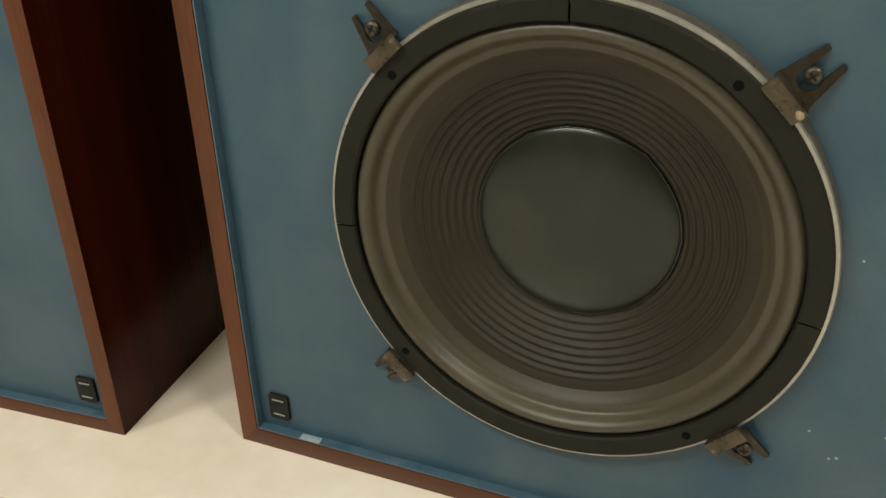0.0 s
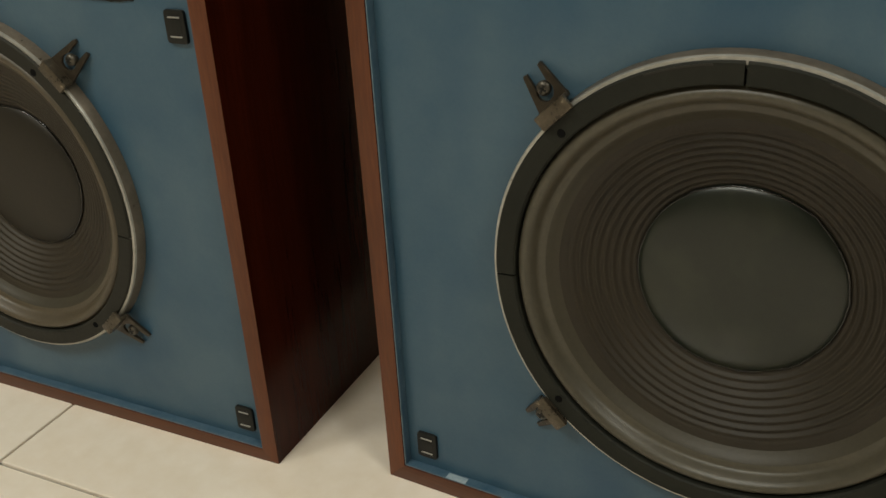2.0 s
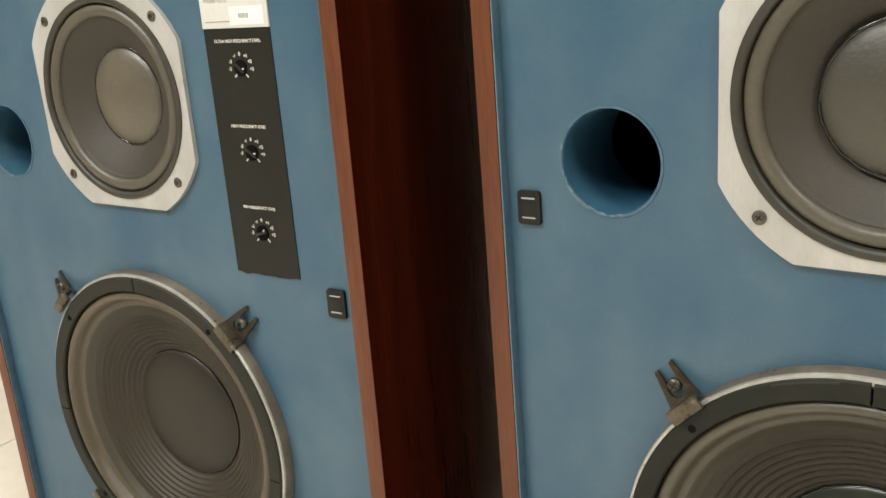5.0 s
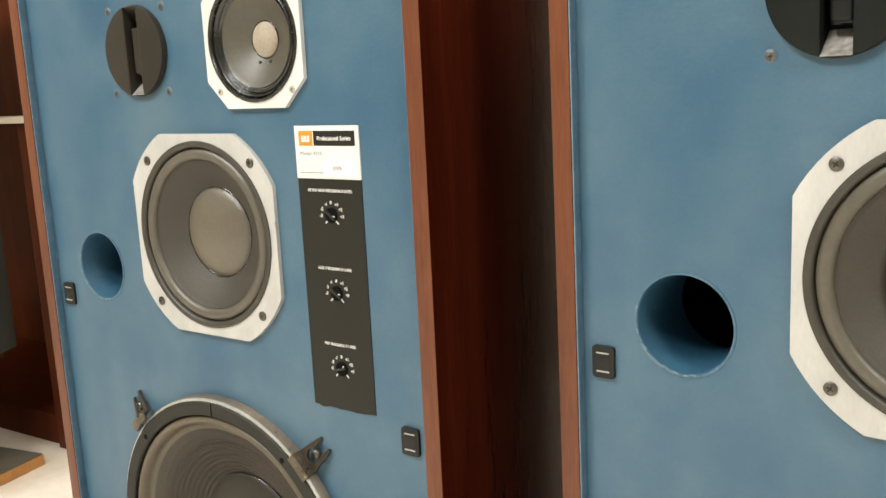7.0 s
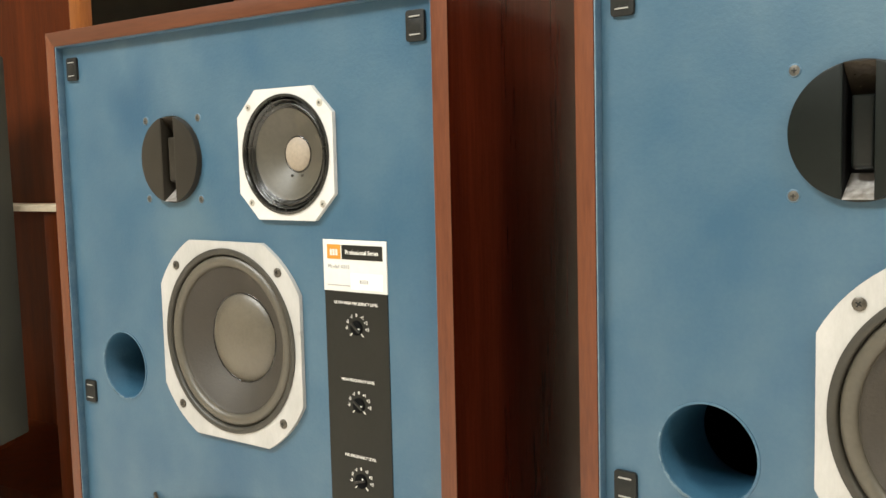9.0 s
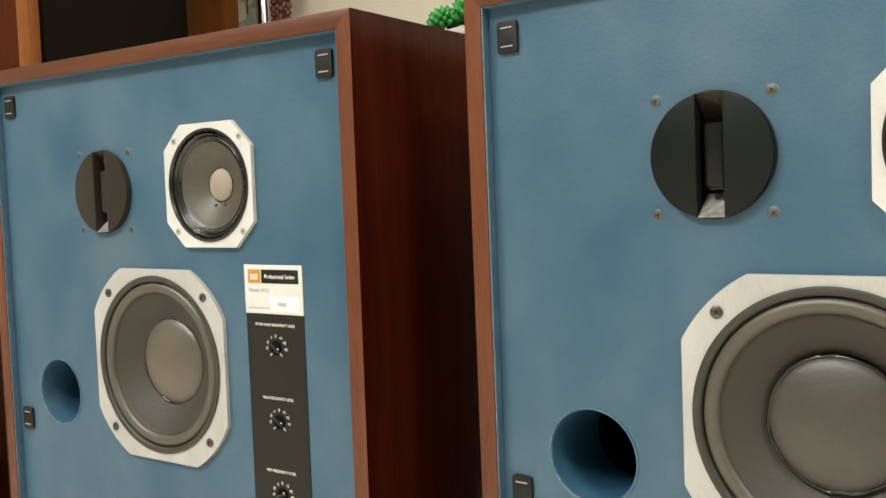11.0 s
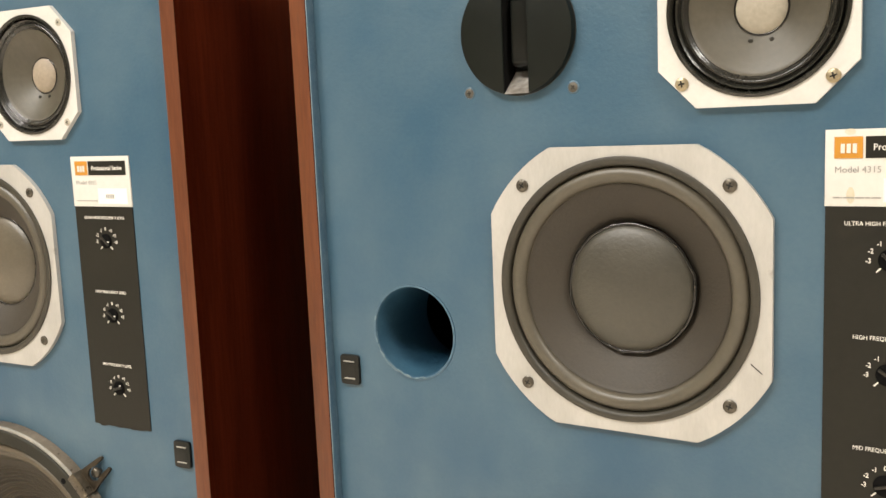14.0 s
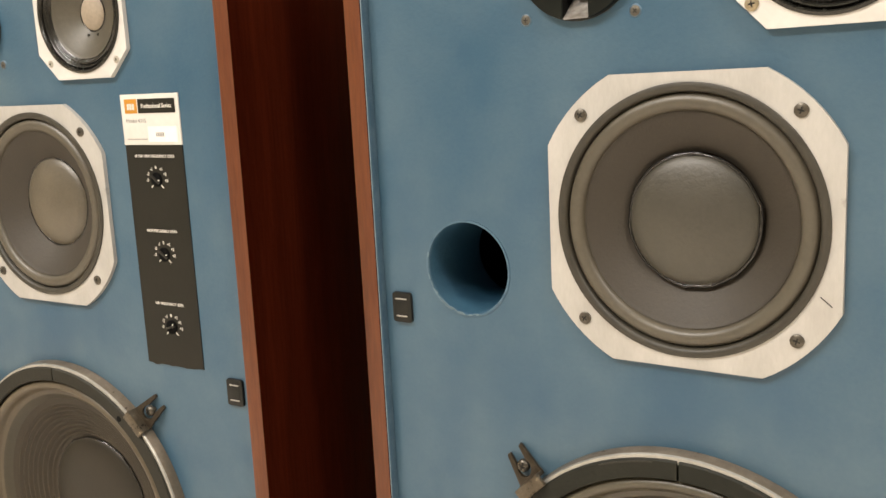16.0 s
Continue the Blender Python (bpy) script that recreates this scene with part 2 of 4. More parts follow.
PANEL = surface("black_foil_plate", (0.0070, 0.0066, 0.0043), (0.0120, 0.0112, 0.0077), 18, 220, 0.5, 0.12, bump=0.1, spec=0.28)
CHIP = surface("pale_paint_chip", (0.22, 0.30, 0.35), (0.36, 0.42, 0.46), 90, 400, 0.6, 0.1, bump=0.2)
WHITE = surface("cream_white_plate", (0.515, 0.505, 0.465), (0.58, 0.572, 0.538), 14, 200, 0.45, 0.1, bump=0.05, fleck=(0.46, 0.36, 0.20), fleck_at=0.76, fleck_scale=55)
ORANGE = surface("orange_print", (0.40, 0.175, 0.010), (0.48, 0.22, 0.018), 30, 200, 0.5, 0.1, bump=0)
PRINT = surface("white_print", (0.66, 0.64, 0.59), (0.76, 0.74, 0.69), 60, 300, 0.6, 0.1, bump=0)
STICKER = surface("white_sticker", (0.68, 0.67, 0.64), (0.74, 0.73, 0.70), 60, 300, 0.5, 0.1, bump=0)
STAIN = surface("yellow_stain", (0.48, 0.43, 0.31), (0.56, 0.52, 0.42), 200, 400, 0.5, 0.1, bump=0)
GREY_PRINT = surface("grey_print", (0.20, 0.195, 0.18), (0.30, 0.29, 0.27), 60, 300, 0.6, 0.1, bump=0)
FILLER = surface("cream_filler", (0.22, 0.17, 0.10), (0.42, 0.34, 0.21), 300, 900, 0.7, 0.1, bump=0.4)
# plain black, also used where holes and hollows lie in shade
BLACK_AND_SHADE = surface("matt_black_and_shade", (0.003, 0.003, 0.003), (0.006, 0.006, 0.006), 60, 300, 0.95, 0.03, bump=0.3, spec=0.08)
TILE = surface("cream_floor_tile", (0.82, 0.720, 0.585), (0.95, 0.880, 0.785), 3.5, 40, 0.16, 0.06, bump=0.02, coat=0.2)
GROUT = surface("dark_grout", (0.12, 0.10, 0.08), (0.20, 0.17, 0.13), 30, 200, 0.9, 0.05, bump=0.3)
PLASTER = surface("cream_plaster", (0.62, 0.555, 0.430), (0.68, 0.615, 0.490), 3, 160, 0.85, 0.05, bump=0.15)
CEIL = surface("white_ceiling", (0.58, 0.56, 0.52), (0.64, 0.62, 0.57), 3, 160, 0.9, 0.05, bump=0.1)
# kept dark so that the unseen walls bounce less light
TAUPE = surface("bounce_cutting_taupe", (0.22, 0.20, 0.165), (0.28, 0.255, 0.215), 3, 160, 0.85, 0.05, bump=0.15)
TEAK = surface("orange_brown_wood", (0.14, 0.040, 0.006), (0.27, 0.092, 0.016), 5, 60, 0.40, 0.1, bump=0.08, stretch=(6, 6, 0.35), spec=0.3)
UNIT = surface("red_brown_veneer", (0.042, 0.0080, 0.0016), (0.098, 0.0215, 0.0045), 5, 60, 0.5, 0.1, bump=0.08, stretch=(6, 6, 0.35), spec=0.07)
SHELF = surface("pale_board_edge", (0.55, 0.46, 0.32), (0.68, 0.60, 0.46), 30, 200, 0.7, 0.1, bump=0.3)
GREYGREEN = surface("grey_green_cloth", (0.0240, 0.0264, 0.0204), (0.0360, 0.0384, 0.0300), 10, 300, 0.85, 0.08, bump=0.3)
BOARD_TOP = surface("grey_board_top", (0.085, 0.076, 0.058), (0.13, 0.118, 0.09), 20, 240, 0.7, 0.1, bump=0.2)
BOARD_EDGE = surface("orange_board_edge", (0.36, 0.155, 0.035), (0.50, 0.25, 0.07), 20, 120, 0.55, 0.1, bump=0.1)
PAPER = surface("yellowed_paper", (0.45, 0.38, 0.26), (0.66, 0.58, 0.44), 40, 200, 0.85, 0.05, bump=0.2)
CHROME = surface("chrome", (0.62, 0.62, 0.64), (0.75, 0.75, 0.76), 20, 200, 0.12, 0.05, metal=1.0, bump=0.02)
BEAD = surface("dark_red_beads", (0.070, 0.018, 0.012), (0.15, 0.045, 0.025), 40, 200, 0.22, 0.08, bump=0.1)
GREEN = surface("green_succulent", (0.012, 0.12, 0.012), (0.04, 0.26, 0.03), 40, 200, 0.42, 0.1, bump=0.1)
STONE = surface("grey_stone", (0.22, 0.20, 0.17), (0.36, 0.33, 0.28), 40, 200, 0.85, 0.08, bump=0.5)
SOIL = surface("brown_bark", (0.06, 0.035, 0.02), (0.12, 0.07, 0.04), 60, 300, 0.9, 0.05, bump=0.6)
LEAF = surface("pale_grey_green_leaf", (0.26, 0.29, 0.22), (0.42, 0.44, 0.36), 30, 200, 0.6, 0.1, bump=0.1)
GLASS_DARK = surface("dark_window_glass", (0.012, 0.011, 0.009), (0.018, 0.016, 0.013), 3, 100, 0.2, 0.05, bump=0)
LAMP_GLASS = bpy.data.materials.new("lamp_glow")
LAMP_GLASS.use_nodes = True
LAMP_GLASS.node_tree.nodes["Principled BSDF"].inputs["Emission Color"].default_value = (1.0, 0.88, 0.70, 1)
LAMP_GLASS.node_tree.nodes["Principled BSDF"].inputs["Emission Strength"].default_value = 4.0


# ---- mesh builders ----
def mesh_of(bm, name, mats, smooth=False, angle=None):
    bmesh.ops.recalc_face_normals(bm, faces=bm.faces[:])
    if angle is not None:
        for f in bm.faces:
            f.smooth = True
        for e in bm.edges:
            e.smooth = len(e.link_faces) == 2 and e.calc_face_angle(0) < radians(angle)
    elif smooth:
        for f in bm.faces:
            f.smooth = True
    me = bpy.data.meshes.new(name)
    bm.to_mesh(me)
    bm.free()
    for m in mats if isinstance(mats, (list, tuple)) else [mats]:
        me.materials.append(m)
    return me


def part(name, bm, mats, parent=None, label="", at=None, angle=35):
    me = bm if isinstance(bm, bpy.types.Mesh) else mesh_of(bm, name, mats, angle=angle)
    ob = new(name, me)
    if parent is not None:
        ob.parent = parent
    if at is not None:
        ob.matrix_local = at
    return tagged(ob, label)


def box(bm, x0, x1, y0, y1, z0, z1, bevel=0.0, mat=0, seg=2):
    r = bmesh.ops.create_cube(bm, size=1.0, matrix=Matrix.Translation(((x0 + x1) / 2, (y0 + y1) / 2, (z0 + z1) / 2)) @ Matrix.Diagonal((x1 - x0, y1 - y0, z1 - z0, 1)))
    faces = {f for v in r["verts"] for f in v.link_faces}
    for f in faces:
        f.material_index = mat
    if bevel:
        es = list({e for v in r["verts"] for e in v.link_edges})
        bmesh.ops.bevel(bm, geom=es, offset=bevel, segments=seg, profile=0.6, affect="EDGES")
    return bm


def boxed(*a, **k):
    return box(bmesh.new(), *a, **k)


def lathe(profile, seg=96, bm=None, mats=None, wobble=None):
    """Turns (radius, y) pairs about the y axis. A radius of 0 closes the surface with a fan."""
    bm = bm or bmesh.new()
    rings = []
    for i, (r, y) in enumerate(profile):
        if r <= 1e-7:
            rings.append([bm.verts.new((0, y, 0))])
        else:
            rings.append([bm.verts.new(((r + (wobble(i, k / seg) if wobble else 0)) * math.cos(2 * math.pi * k / seg), y, (r + (wobble(i, k / seg) if wobble else 0)) * math.sin(2 * math.pi * k / seg))) for k in range(seg)])
    for i in range(len(rings) - 1):
        a, b = rings[i], rings[i + 1]
        for k in range(seg):
            q = [a[k % len(a)], a[(k + 1) % len(a)], b[(k + 1) % len(b)], b[k % len(b)]]
            q = list(dict.fromkeys(q))
            if len(q) > 2:
                f = bm.faces.new(q)
                f.material_index = mats[i] if mats else 0
    return bm


def arc(cx, cy, r, a0, a1, n):
    return [(cx + r * math.cos(radians(a0 + (a1 - a0) * i / n)), cy + r * math.sin(radians(a0 + (a1 - a0) * i / n))) for i in range(n + 1)]


def plate_with_holes(outline, holes, y0, y1):
    """A plate in the xz plane from y0 (front) to y1, cut by round holes (x, z, radius)."""
    bm = bmesh.new()
    loops = [outline] + [arc(x, z, r, 0, 360 - 360 / n, n - 1) for x, z, r, n in holes]
    edges = []
    for pts in loops:
        vs = [bm.verts.new((x, y0, z)) for x, z in pts]
        edges += [bm.edges.new((vs[i], vs[(i + 1) % len(vs)])) for i in range(len(vs))]
    bmesh.ops.triangle_fill(bm, use_beauty=True, use_dissolve=False, edges=edges)
    r = bmesh.ops.extrude_face_region(bm, geom=bm.faces[:])
    bmesh.ops.translate(bm, verts=[v for v in r["geom"] if isinstance(v, bmesh.types.BMVert)], vec=(0, y1 - y0, 0))
    return bm


def prism(pts, y0, y1, bm=None, bevel=0.0, square=False):
    bm = bm or bmesh.new()
    f = bm.faces.new([bm.verts.new((x, y0, z)) for x, z in pts])
    r = bmesh.ops.extrude_face_region(bm, geom=[f])
    bmesh.ops.translate(bm, verts=[v for v in r["geom"] if isinstance(v, bmesh.types.BMVert)], vec=(0, y1 - y0, 0))
    if bevel:
        bmesh.ops.bevel(bm, geom=[e for e in bm.edges if all(abs(v.co.y - y0) < 1e-6 for v in e.verts) and (not square or min(abs(e.verts[0].co[k] - e.verts[1].co[k]) for k in (0, 2)) < 1e-6)], offset=bevel, segments=2, profile=0.6, affect="EDGES")
    return bm


def lettering(body, size, mat, parent, at, name="lettering", bold=0.0, squeeze=1.0):
    cu = bpy.data.curves.new("type", "FONT")
    cu.body, cu.size, cu.align_x, cu.offset, cu.extrude = body, size, "LEFT", bold, 0.00012
    cu.resolution_u = 3
    ob = bpy.data.objects.new("type", cu)
    scene.collection.objects.link(ob)
    bpy.context.view_layer.update()
    me = bpy.data.meshes.new_from_object(ob)
    bpy.data.objects.remove(ob)
    me.name = name
    me.materials.clear()
    me.materials.append(mat)
    xs = [v.co.x for v in me.vertices]
    mid = (min(xs) + max(xs)) / 2
    me.transform(Matrix.Rotation(radians(90), 4, "X") @ Matrix.Diagonal((squeeze, 1, 1, 1)) @ Matrix.Translation((-mid, 0, 0)))
    return part(name, me, None, parent, at=at)


# ---- loudspeaker ----
SIDE_L, SIDE_R, HIGH, DEEP, LIP, THICK = -0.0022, 0.5303, 0.861, 0.330, 0.0095, 0.0158
WX, WZ = 0.2628, 0.2330
TX, TZ = 0.1909, 0.7218
MX, MZ = 0.2634, 0.5477
FX, FZ = 0.3486, 0.7234
PX, PZ, PR = 0.0938, 0.5045, 0.0361


def board(pts, y0, y1, mats):
    """A mitred cabinet board; its front edge takes the second material."""
    bm = prism(pts, y0, y1, bevel=0.0012, square=True)
    bm.normal_update()
    for f in bm.faces:
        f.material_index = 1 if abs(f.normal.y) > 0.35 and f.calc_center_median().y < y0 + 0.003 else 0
    return bm


def screw_mesh(r, name, mat, high=0.35):
    bm = lathe([(r, 0), (r, -high * r * 0.6), (r * 0.8, -high * r), (0, -high * r * 1.15)], 20)
    for a in (25, 115):
        box_bm = bmesh.new()
        box(box_bm, -r * 0.48, r * 0.48, -high * r * 1.2, -high * r * 0.9, -r * 0.11, r * 0.11, mat=1)
        box_bm.transform(Matrix.Rotation(radians(a), 4, "Y"))
        tmp = bpy.data.meshes.new("tmp")
        box_bm.to_mesh(tmp)
        box_bm.free()
        n0 = len(bm.faces)
        bm.from_mesh(tmp)
        bpy.data.meshes.remove(tmp)
        bm.faces.ensure_lookup_table()
        for f in bm.faces[n0:]:
            f.material_index = 1
    return mesh_of(bm, name, [mat, DARK], angle=40)


SCREW_ME = screw_mesh(0.0044, "screw", SCREW)
BRASS_ME = screw_mesh(0.0042, "brass_screw", BRASS)
SMALL_ME = screw_mesh(0.0034, "small_screw", GREY_SCREW, 0.2)


def clamp_mesh():
    """A forked clamp: x is outward from the driver, z along its rim. The jaw bites on the rim, the fork slopes down to the baffle."""
    bm = bmesh.new()
    outline = [(0.0036, -0.0128), (0.0060, -0.0128), (0.0080, -0.0120), (0.0300, -0.0085), (0.0312, -0.0075), (0.0306, -0.0050)]
    outline += [(0.0200, -0.0048)] + [(0.0150 + 0.0064 * math.cos(radians(a)), 0.0064 * math.sin(radians(a))) for a in range(-70, -291, -20)] + [(0.0200, 0.0048)]
    outline += [(0.0306, 0.0050), (0.0312, 0.0075), (0.0300, 0.0085), (0.0080, 0.0120), (0.0060, 0.0128), (0.0036, 0.0128)]
    prism(outline, -0.0026, -0.0002, bm, bevel=0.0005)
    for v in bm.verts:
        v.co.y -= 0.0085 * max(0.0, 1 - v.co.x / 0.0312) ** 0.9
    tmp = bpy.data.meshes.new("tmp")
    jaw = boxed(-0.0040, 0.0062, -0.0184, -0.0148, -0.0130, 0.0130, bevel=0.0011)
    box(jaw, 0.0030, 0.0062, -0.0166, -0.0076, -0.0127, 0.0127, bevel=0.0009)
    box(jaw, -0.0042, -0.0022, -0.0150, -0.0138, -0.0118, 0.0118, bevel=0.0003)
    for f in jaw.faces:
        f.material_index = 1
    jaw.to_mesh(tmp)
    jaw.free()
    bm.from_mesh(tmp)
    bpy.data.meshes.remove(tmp)
    return mesh_of(bm, "clamp", [BRONZE, CLAMP_JAW], angle=30)


def clamp_screw_mesh():
    """A pan-head screw on its shank, with a deep cross in the head."""
    bm = lathe([(0.0022, 0.0), (0.0022, -0.0040), (0.0049, -0.0042), (0.0050, -0.0058), (0.0045, -0.0074), (0.0030, -0.0084), (0, -0.0087)], 28)
    for a in (20, 110):
        bar = boxed(-0.0028, 0.0028, -0.0089, -0.0078, -0.0007, 0.0007)
        bar.transform(Matrix.Rotation(radians(a), 4, "Y"))
        tmp = bpy.data.meshes.new("tmp")
        bar.to_mesh(tmp)
        bar.free()
        n0 = len(bm.faces)
        bm.from_mesh(tmp)
        bpy.data.meshes.remove(tmp)
        bm.faces.ensure_lookup_table()
        for f in bm.faces[n0:]:
            f.material_index = 1
    return mesh_of(bm, "clamp_screw", [SCREW, DARK], angle=50)


CLAMP_ME = clamp_mesh()
CLAMP_SCREW_ME = clamp_screw_mesh()


def tab_meshes():
    body = prism([p for cx, cz, a in ((0.0065, 0.0096, 0), (-0.0065, 0.0096, 90), (-0.0065, -0.0096, 180), (0.0065, -0.0096, 270)) for p in arc(cx, cz, 0.0026, a, a + 90, 4)], -0.0028, 0.0, bevel=0.0007)
    lip = boxed(-0.0052, 0.0052, -0.0036, -0.0024, -0.00055, 0.00055, bevel=0.0002)
    hollow = boxed(-0.0056, 0.0056, -0.0030, -0.0024, -0.0050, 0.0050, bevel=0.0002)
    return mesh_of(body, "fastener_body", DARK, angle=35), mesh_of(lip, "lip", TAB_LIP, angle=35), mesh_of(hollow, "hollow", DARK, angle=35)


TAB_ME, LIP_ME, HOLLOW_ME = tab_meshes()


def uneven(rnd, n, size):
    """A ring of n heights that swell and shrink unevenly, with a few blobs."""
    raw = [rnd.gauss(0, 1) for _ in range(n)]
    soft = [(raw[i - 2] + 2 * raw[i - 1] + 3 * raw[i] + 2 * raw[(i + 1) % n] + raw[(i + 2) % n]) / 9 for i in range(n)]
    return [size * (0.9 * a + (1.3 if rnd.random() < 0.05 else 0)) for a in soft]


def woofer(parent):
    w = part("woofer", lathe([(0.1495, 0.012), (0.1512, 0.012), (0.1512, -0.0004), (0.1592, -0.0004), (0.1588, -0.0040), (0.1581, -0.0100), (0.1573, -0.0117), (0.1532, -0.0122), (0.1495, -0.0080)], 144, mats=[0, 0, 0, 0, 0, 1, 1, 1]), [RIM, RIM_LIP], parent, "round woofer with a bare metal rim", pose(WX, 0, WZ))
    # four gasket segments with dark joints between them
    for a0, a1 in ((90.6, 182.8), (183.3, 352.2), (352.7, 450)):
        bm = bmesh.new()
        n = 30
        sec = [(0.1412, -0.0060), (0.1412, -0.0126), (0.1424, -0.0140), (0.1542, -0.0140), (0.1553, -0.0130), (0.1554, -0.0110)]
        rows = []
        for k in range(n + 1):
            a = radians(a0 + (a1 - a0) * k / n)
            rows.append([bm.verts.new((r * math.cos(a), y, r * math.sin(a))) for r, y in sec])
        for p, q in zip(rows, rows[1:]):
            for i in range(len(sec) - 1):
                bm.faces.new((p[i], p[i + 1], q[i + 1], q[i]))
        bm.faces.new(rows[0])
        bm.faces.new(rows[-1][::-1])
        part("gasket_segment", bm, GASKET, w, "dark grey gasket segment")
    # a steep outer shoulder, a long inward slope with one small step
    prof = [(0.1420, -0.0045), (0.1409, -0.0076), (0.1394, -0.0103), (0.1374, -0.0120), (0.1352, -0.0124), (0.1330, -0.0112), (0.1310, -0.0084), (0.1296, -0.0052)]
    prof += [(0.1285, -0.0032), (0.1274, -0.0023), (0.1263, -0.0021), (0.1251, -0.0020), (0.1236, -0.0012)]
    part("surround", lathe(prof, 144), SURROUND, w, "greyish beige rolled surround", angle=60)
    part("surround_skirt", lathe([(0.1238, -0.0013), (0.1222, -0.0002), (0.1204, 0.0018), (0.1185, 0.0036), (0.1162, 0.0054)], 144), SKIRT, w, "brown inner skirt of the surround", angle=60)
    prof = []
    n = 126
    for i in range(n + 1):
        s = i / n
        r = 0.1168 - s * (0.1168 - 0.0672)
        y = 0.0052 + 0.0212 * (0.72 * s + 0.28 * s * s)
        if 0.10 < s < 0.97:
            env = min(1, (s - 0.10) / 0.10, (0.97 - s) / 0.06)
            y += 0.00072 * env * math.sin((s - 0.10) / 0.87 * 2 * math.pi * 8.5)
        prof.append((r, y))
    part("cone", lathe(prof, 144), CONE, w, "ribbed dark paper cone", angle=80)
    part("dust_cap", lathe([(0.0676, 0.0280)] + [(0.0670 * math.cos(radians(a)), 0.0258 - 0.0095 * math.sin(radians(a))) for a in range(0, 90, 6)] + [(0, 0.0163)], 96), CAP, w, "dark green-black domed dust cap", angle=60)
    rnd = random.Random(4)
    wob = uneven(rnd, 96, 0.0006)
    part("glue_bead", lathe([(0.0664 + 0.0009 * math.cos(radians(a)), 0.0251 - 0.0009 * math.sin(radians(a))) for a in range(0, 361, 45)], 96, wobble=lambda i, u: wob[int(u * 96) % 96]), GLUE, w, "glossy black glue bead", angle=80)
    # bolt holes in the gasket, drawn as black discs for their shaded inside
    for a in (52, 137, 223, 307):
        part("bolt_hole", lathe([(0.0029, -0.0139), (0.0027, -0.0144), (0, -0.0144)], 16), BLACK_AND_SHADE, w, "", pose(0.1472 * math.cos(radians(a)), 0, 0.1472 * math.sin(radians(a))))
    return w


def midrange(parent):
    h, r = 0.0962, 0.1086
    cut = math.degrees(math.acos(h / r))
    outline = []
    for k in range(4):
        outline += arc(0, 0, r, k * 90 + cut, k * 90 + 90 - cut, 8)
    m = part("midrange", plate_with_holes([(x, z - 0.0006) for x, z in outline], [(0, 0, 0.0872, 96)], -0.0040, 0.004), ALU, parent, "midrange driver in a pale cast aluminium frame", pose(MX, 0, MZ), angle=30)
    part("gasket_ring", lathe([(0.0892, -0.0038), (0.0890, -0.0052), (0.0872, -0.0058), (0.0846, -0.0056), (0.0832, -0.0040), (0.0826, 0.0020)], 96), MID_RING, m, "dark ring", angle=50)
    prof = [(0.0836, 0.0015), (0.0826, 0.0002)] + [(0.0769 + 0.0056 * math.cos(radians(a)), 0.0002 - 0.0050 * math.sin(radians(a))) for a in range(0, 181, 15)] + [(0.0702, 0.0006)]
    part("surround", lathe(prof, 96), MID_SUR, m, "taupe rolled surround", angle=60)
    part("cone", lathe([(0.0708, -0.0002)] + [(0.0704 - 0.0264 * s / 12, 0.0003 + 0.0162 * (s / 12) ** 1.1) for s in range(13)], 96), MID_CONE, m, "matt brown-grey cone", angle=60)
    part("dust_cap", lathe([(0.0436 * math.cos(radians(a)), 0.0155 - 0.0105 * math.sin(radians(a))) for a in range(0, 90, 6)] + [(0, 0.0050)], 96), MID_CAP, m, "mottled grey dust cap", angle=60)
    rnd = random.Random(9)
    wob = uneven(rnd, 96, 0.0006)
    part("glue_bead", lathe([(0.0438 + 0.0016 * math.cos(radians(a)), 0.0146 - 0.0016 * math.sin(radians(a))) for a in range(0, 361, 45)], 96, wobble=lambda i, u: wob[int(u * 96) % 96]), GLUE, m, "glossy black glue bead", angle=80)
    for x in (-0.07075, 0.07075):
        for z in (-0.0699, 0.0699):
            part("screw", SCREW_ME, None, m, "aged cross-head screw", pose(x, -0.0040, z, 0, 37 * x * 100, 0))
    return m


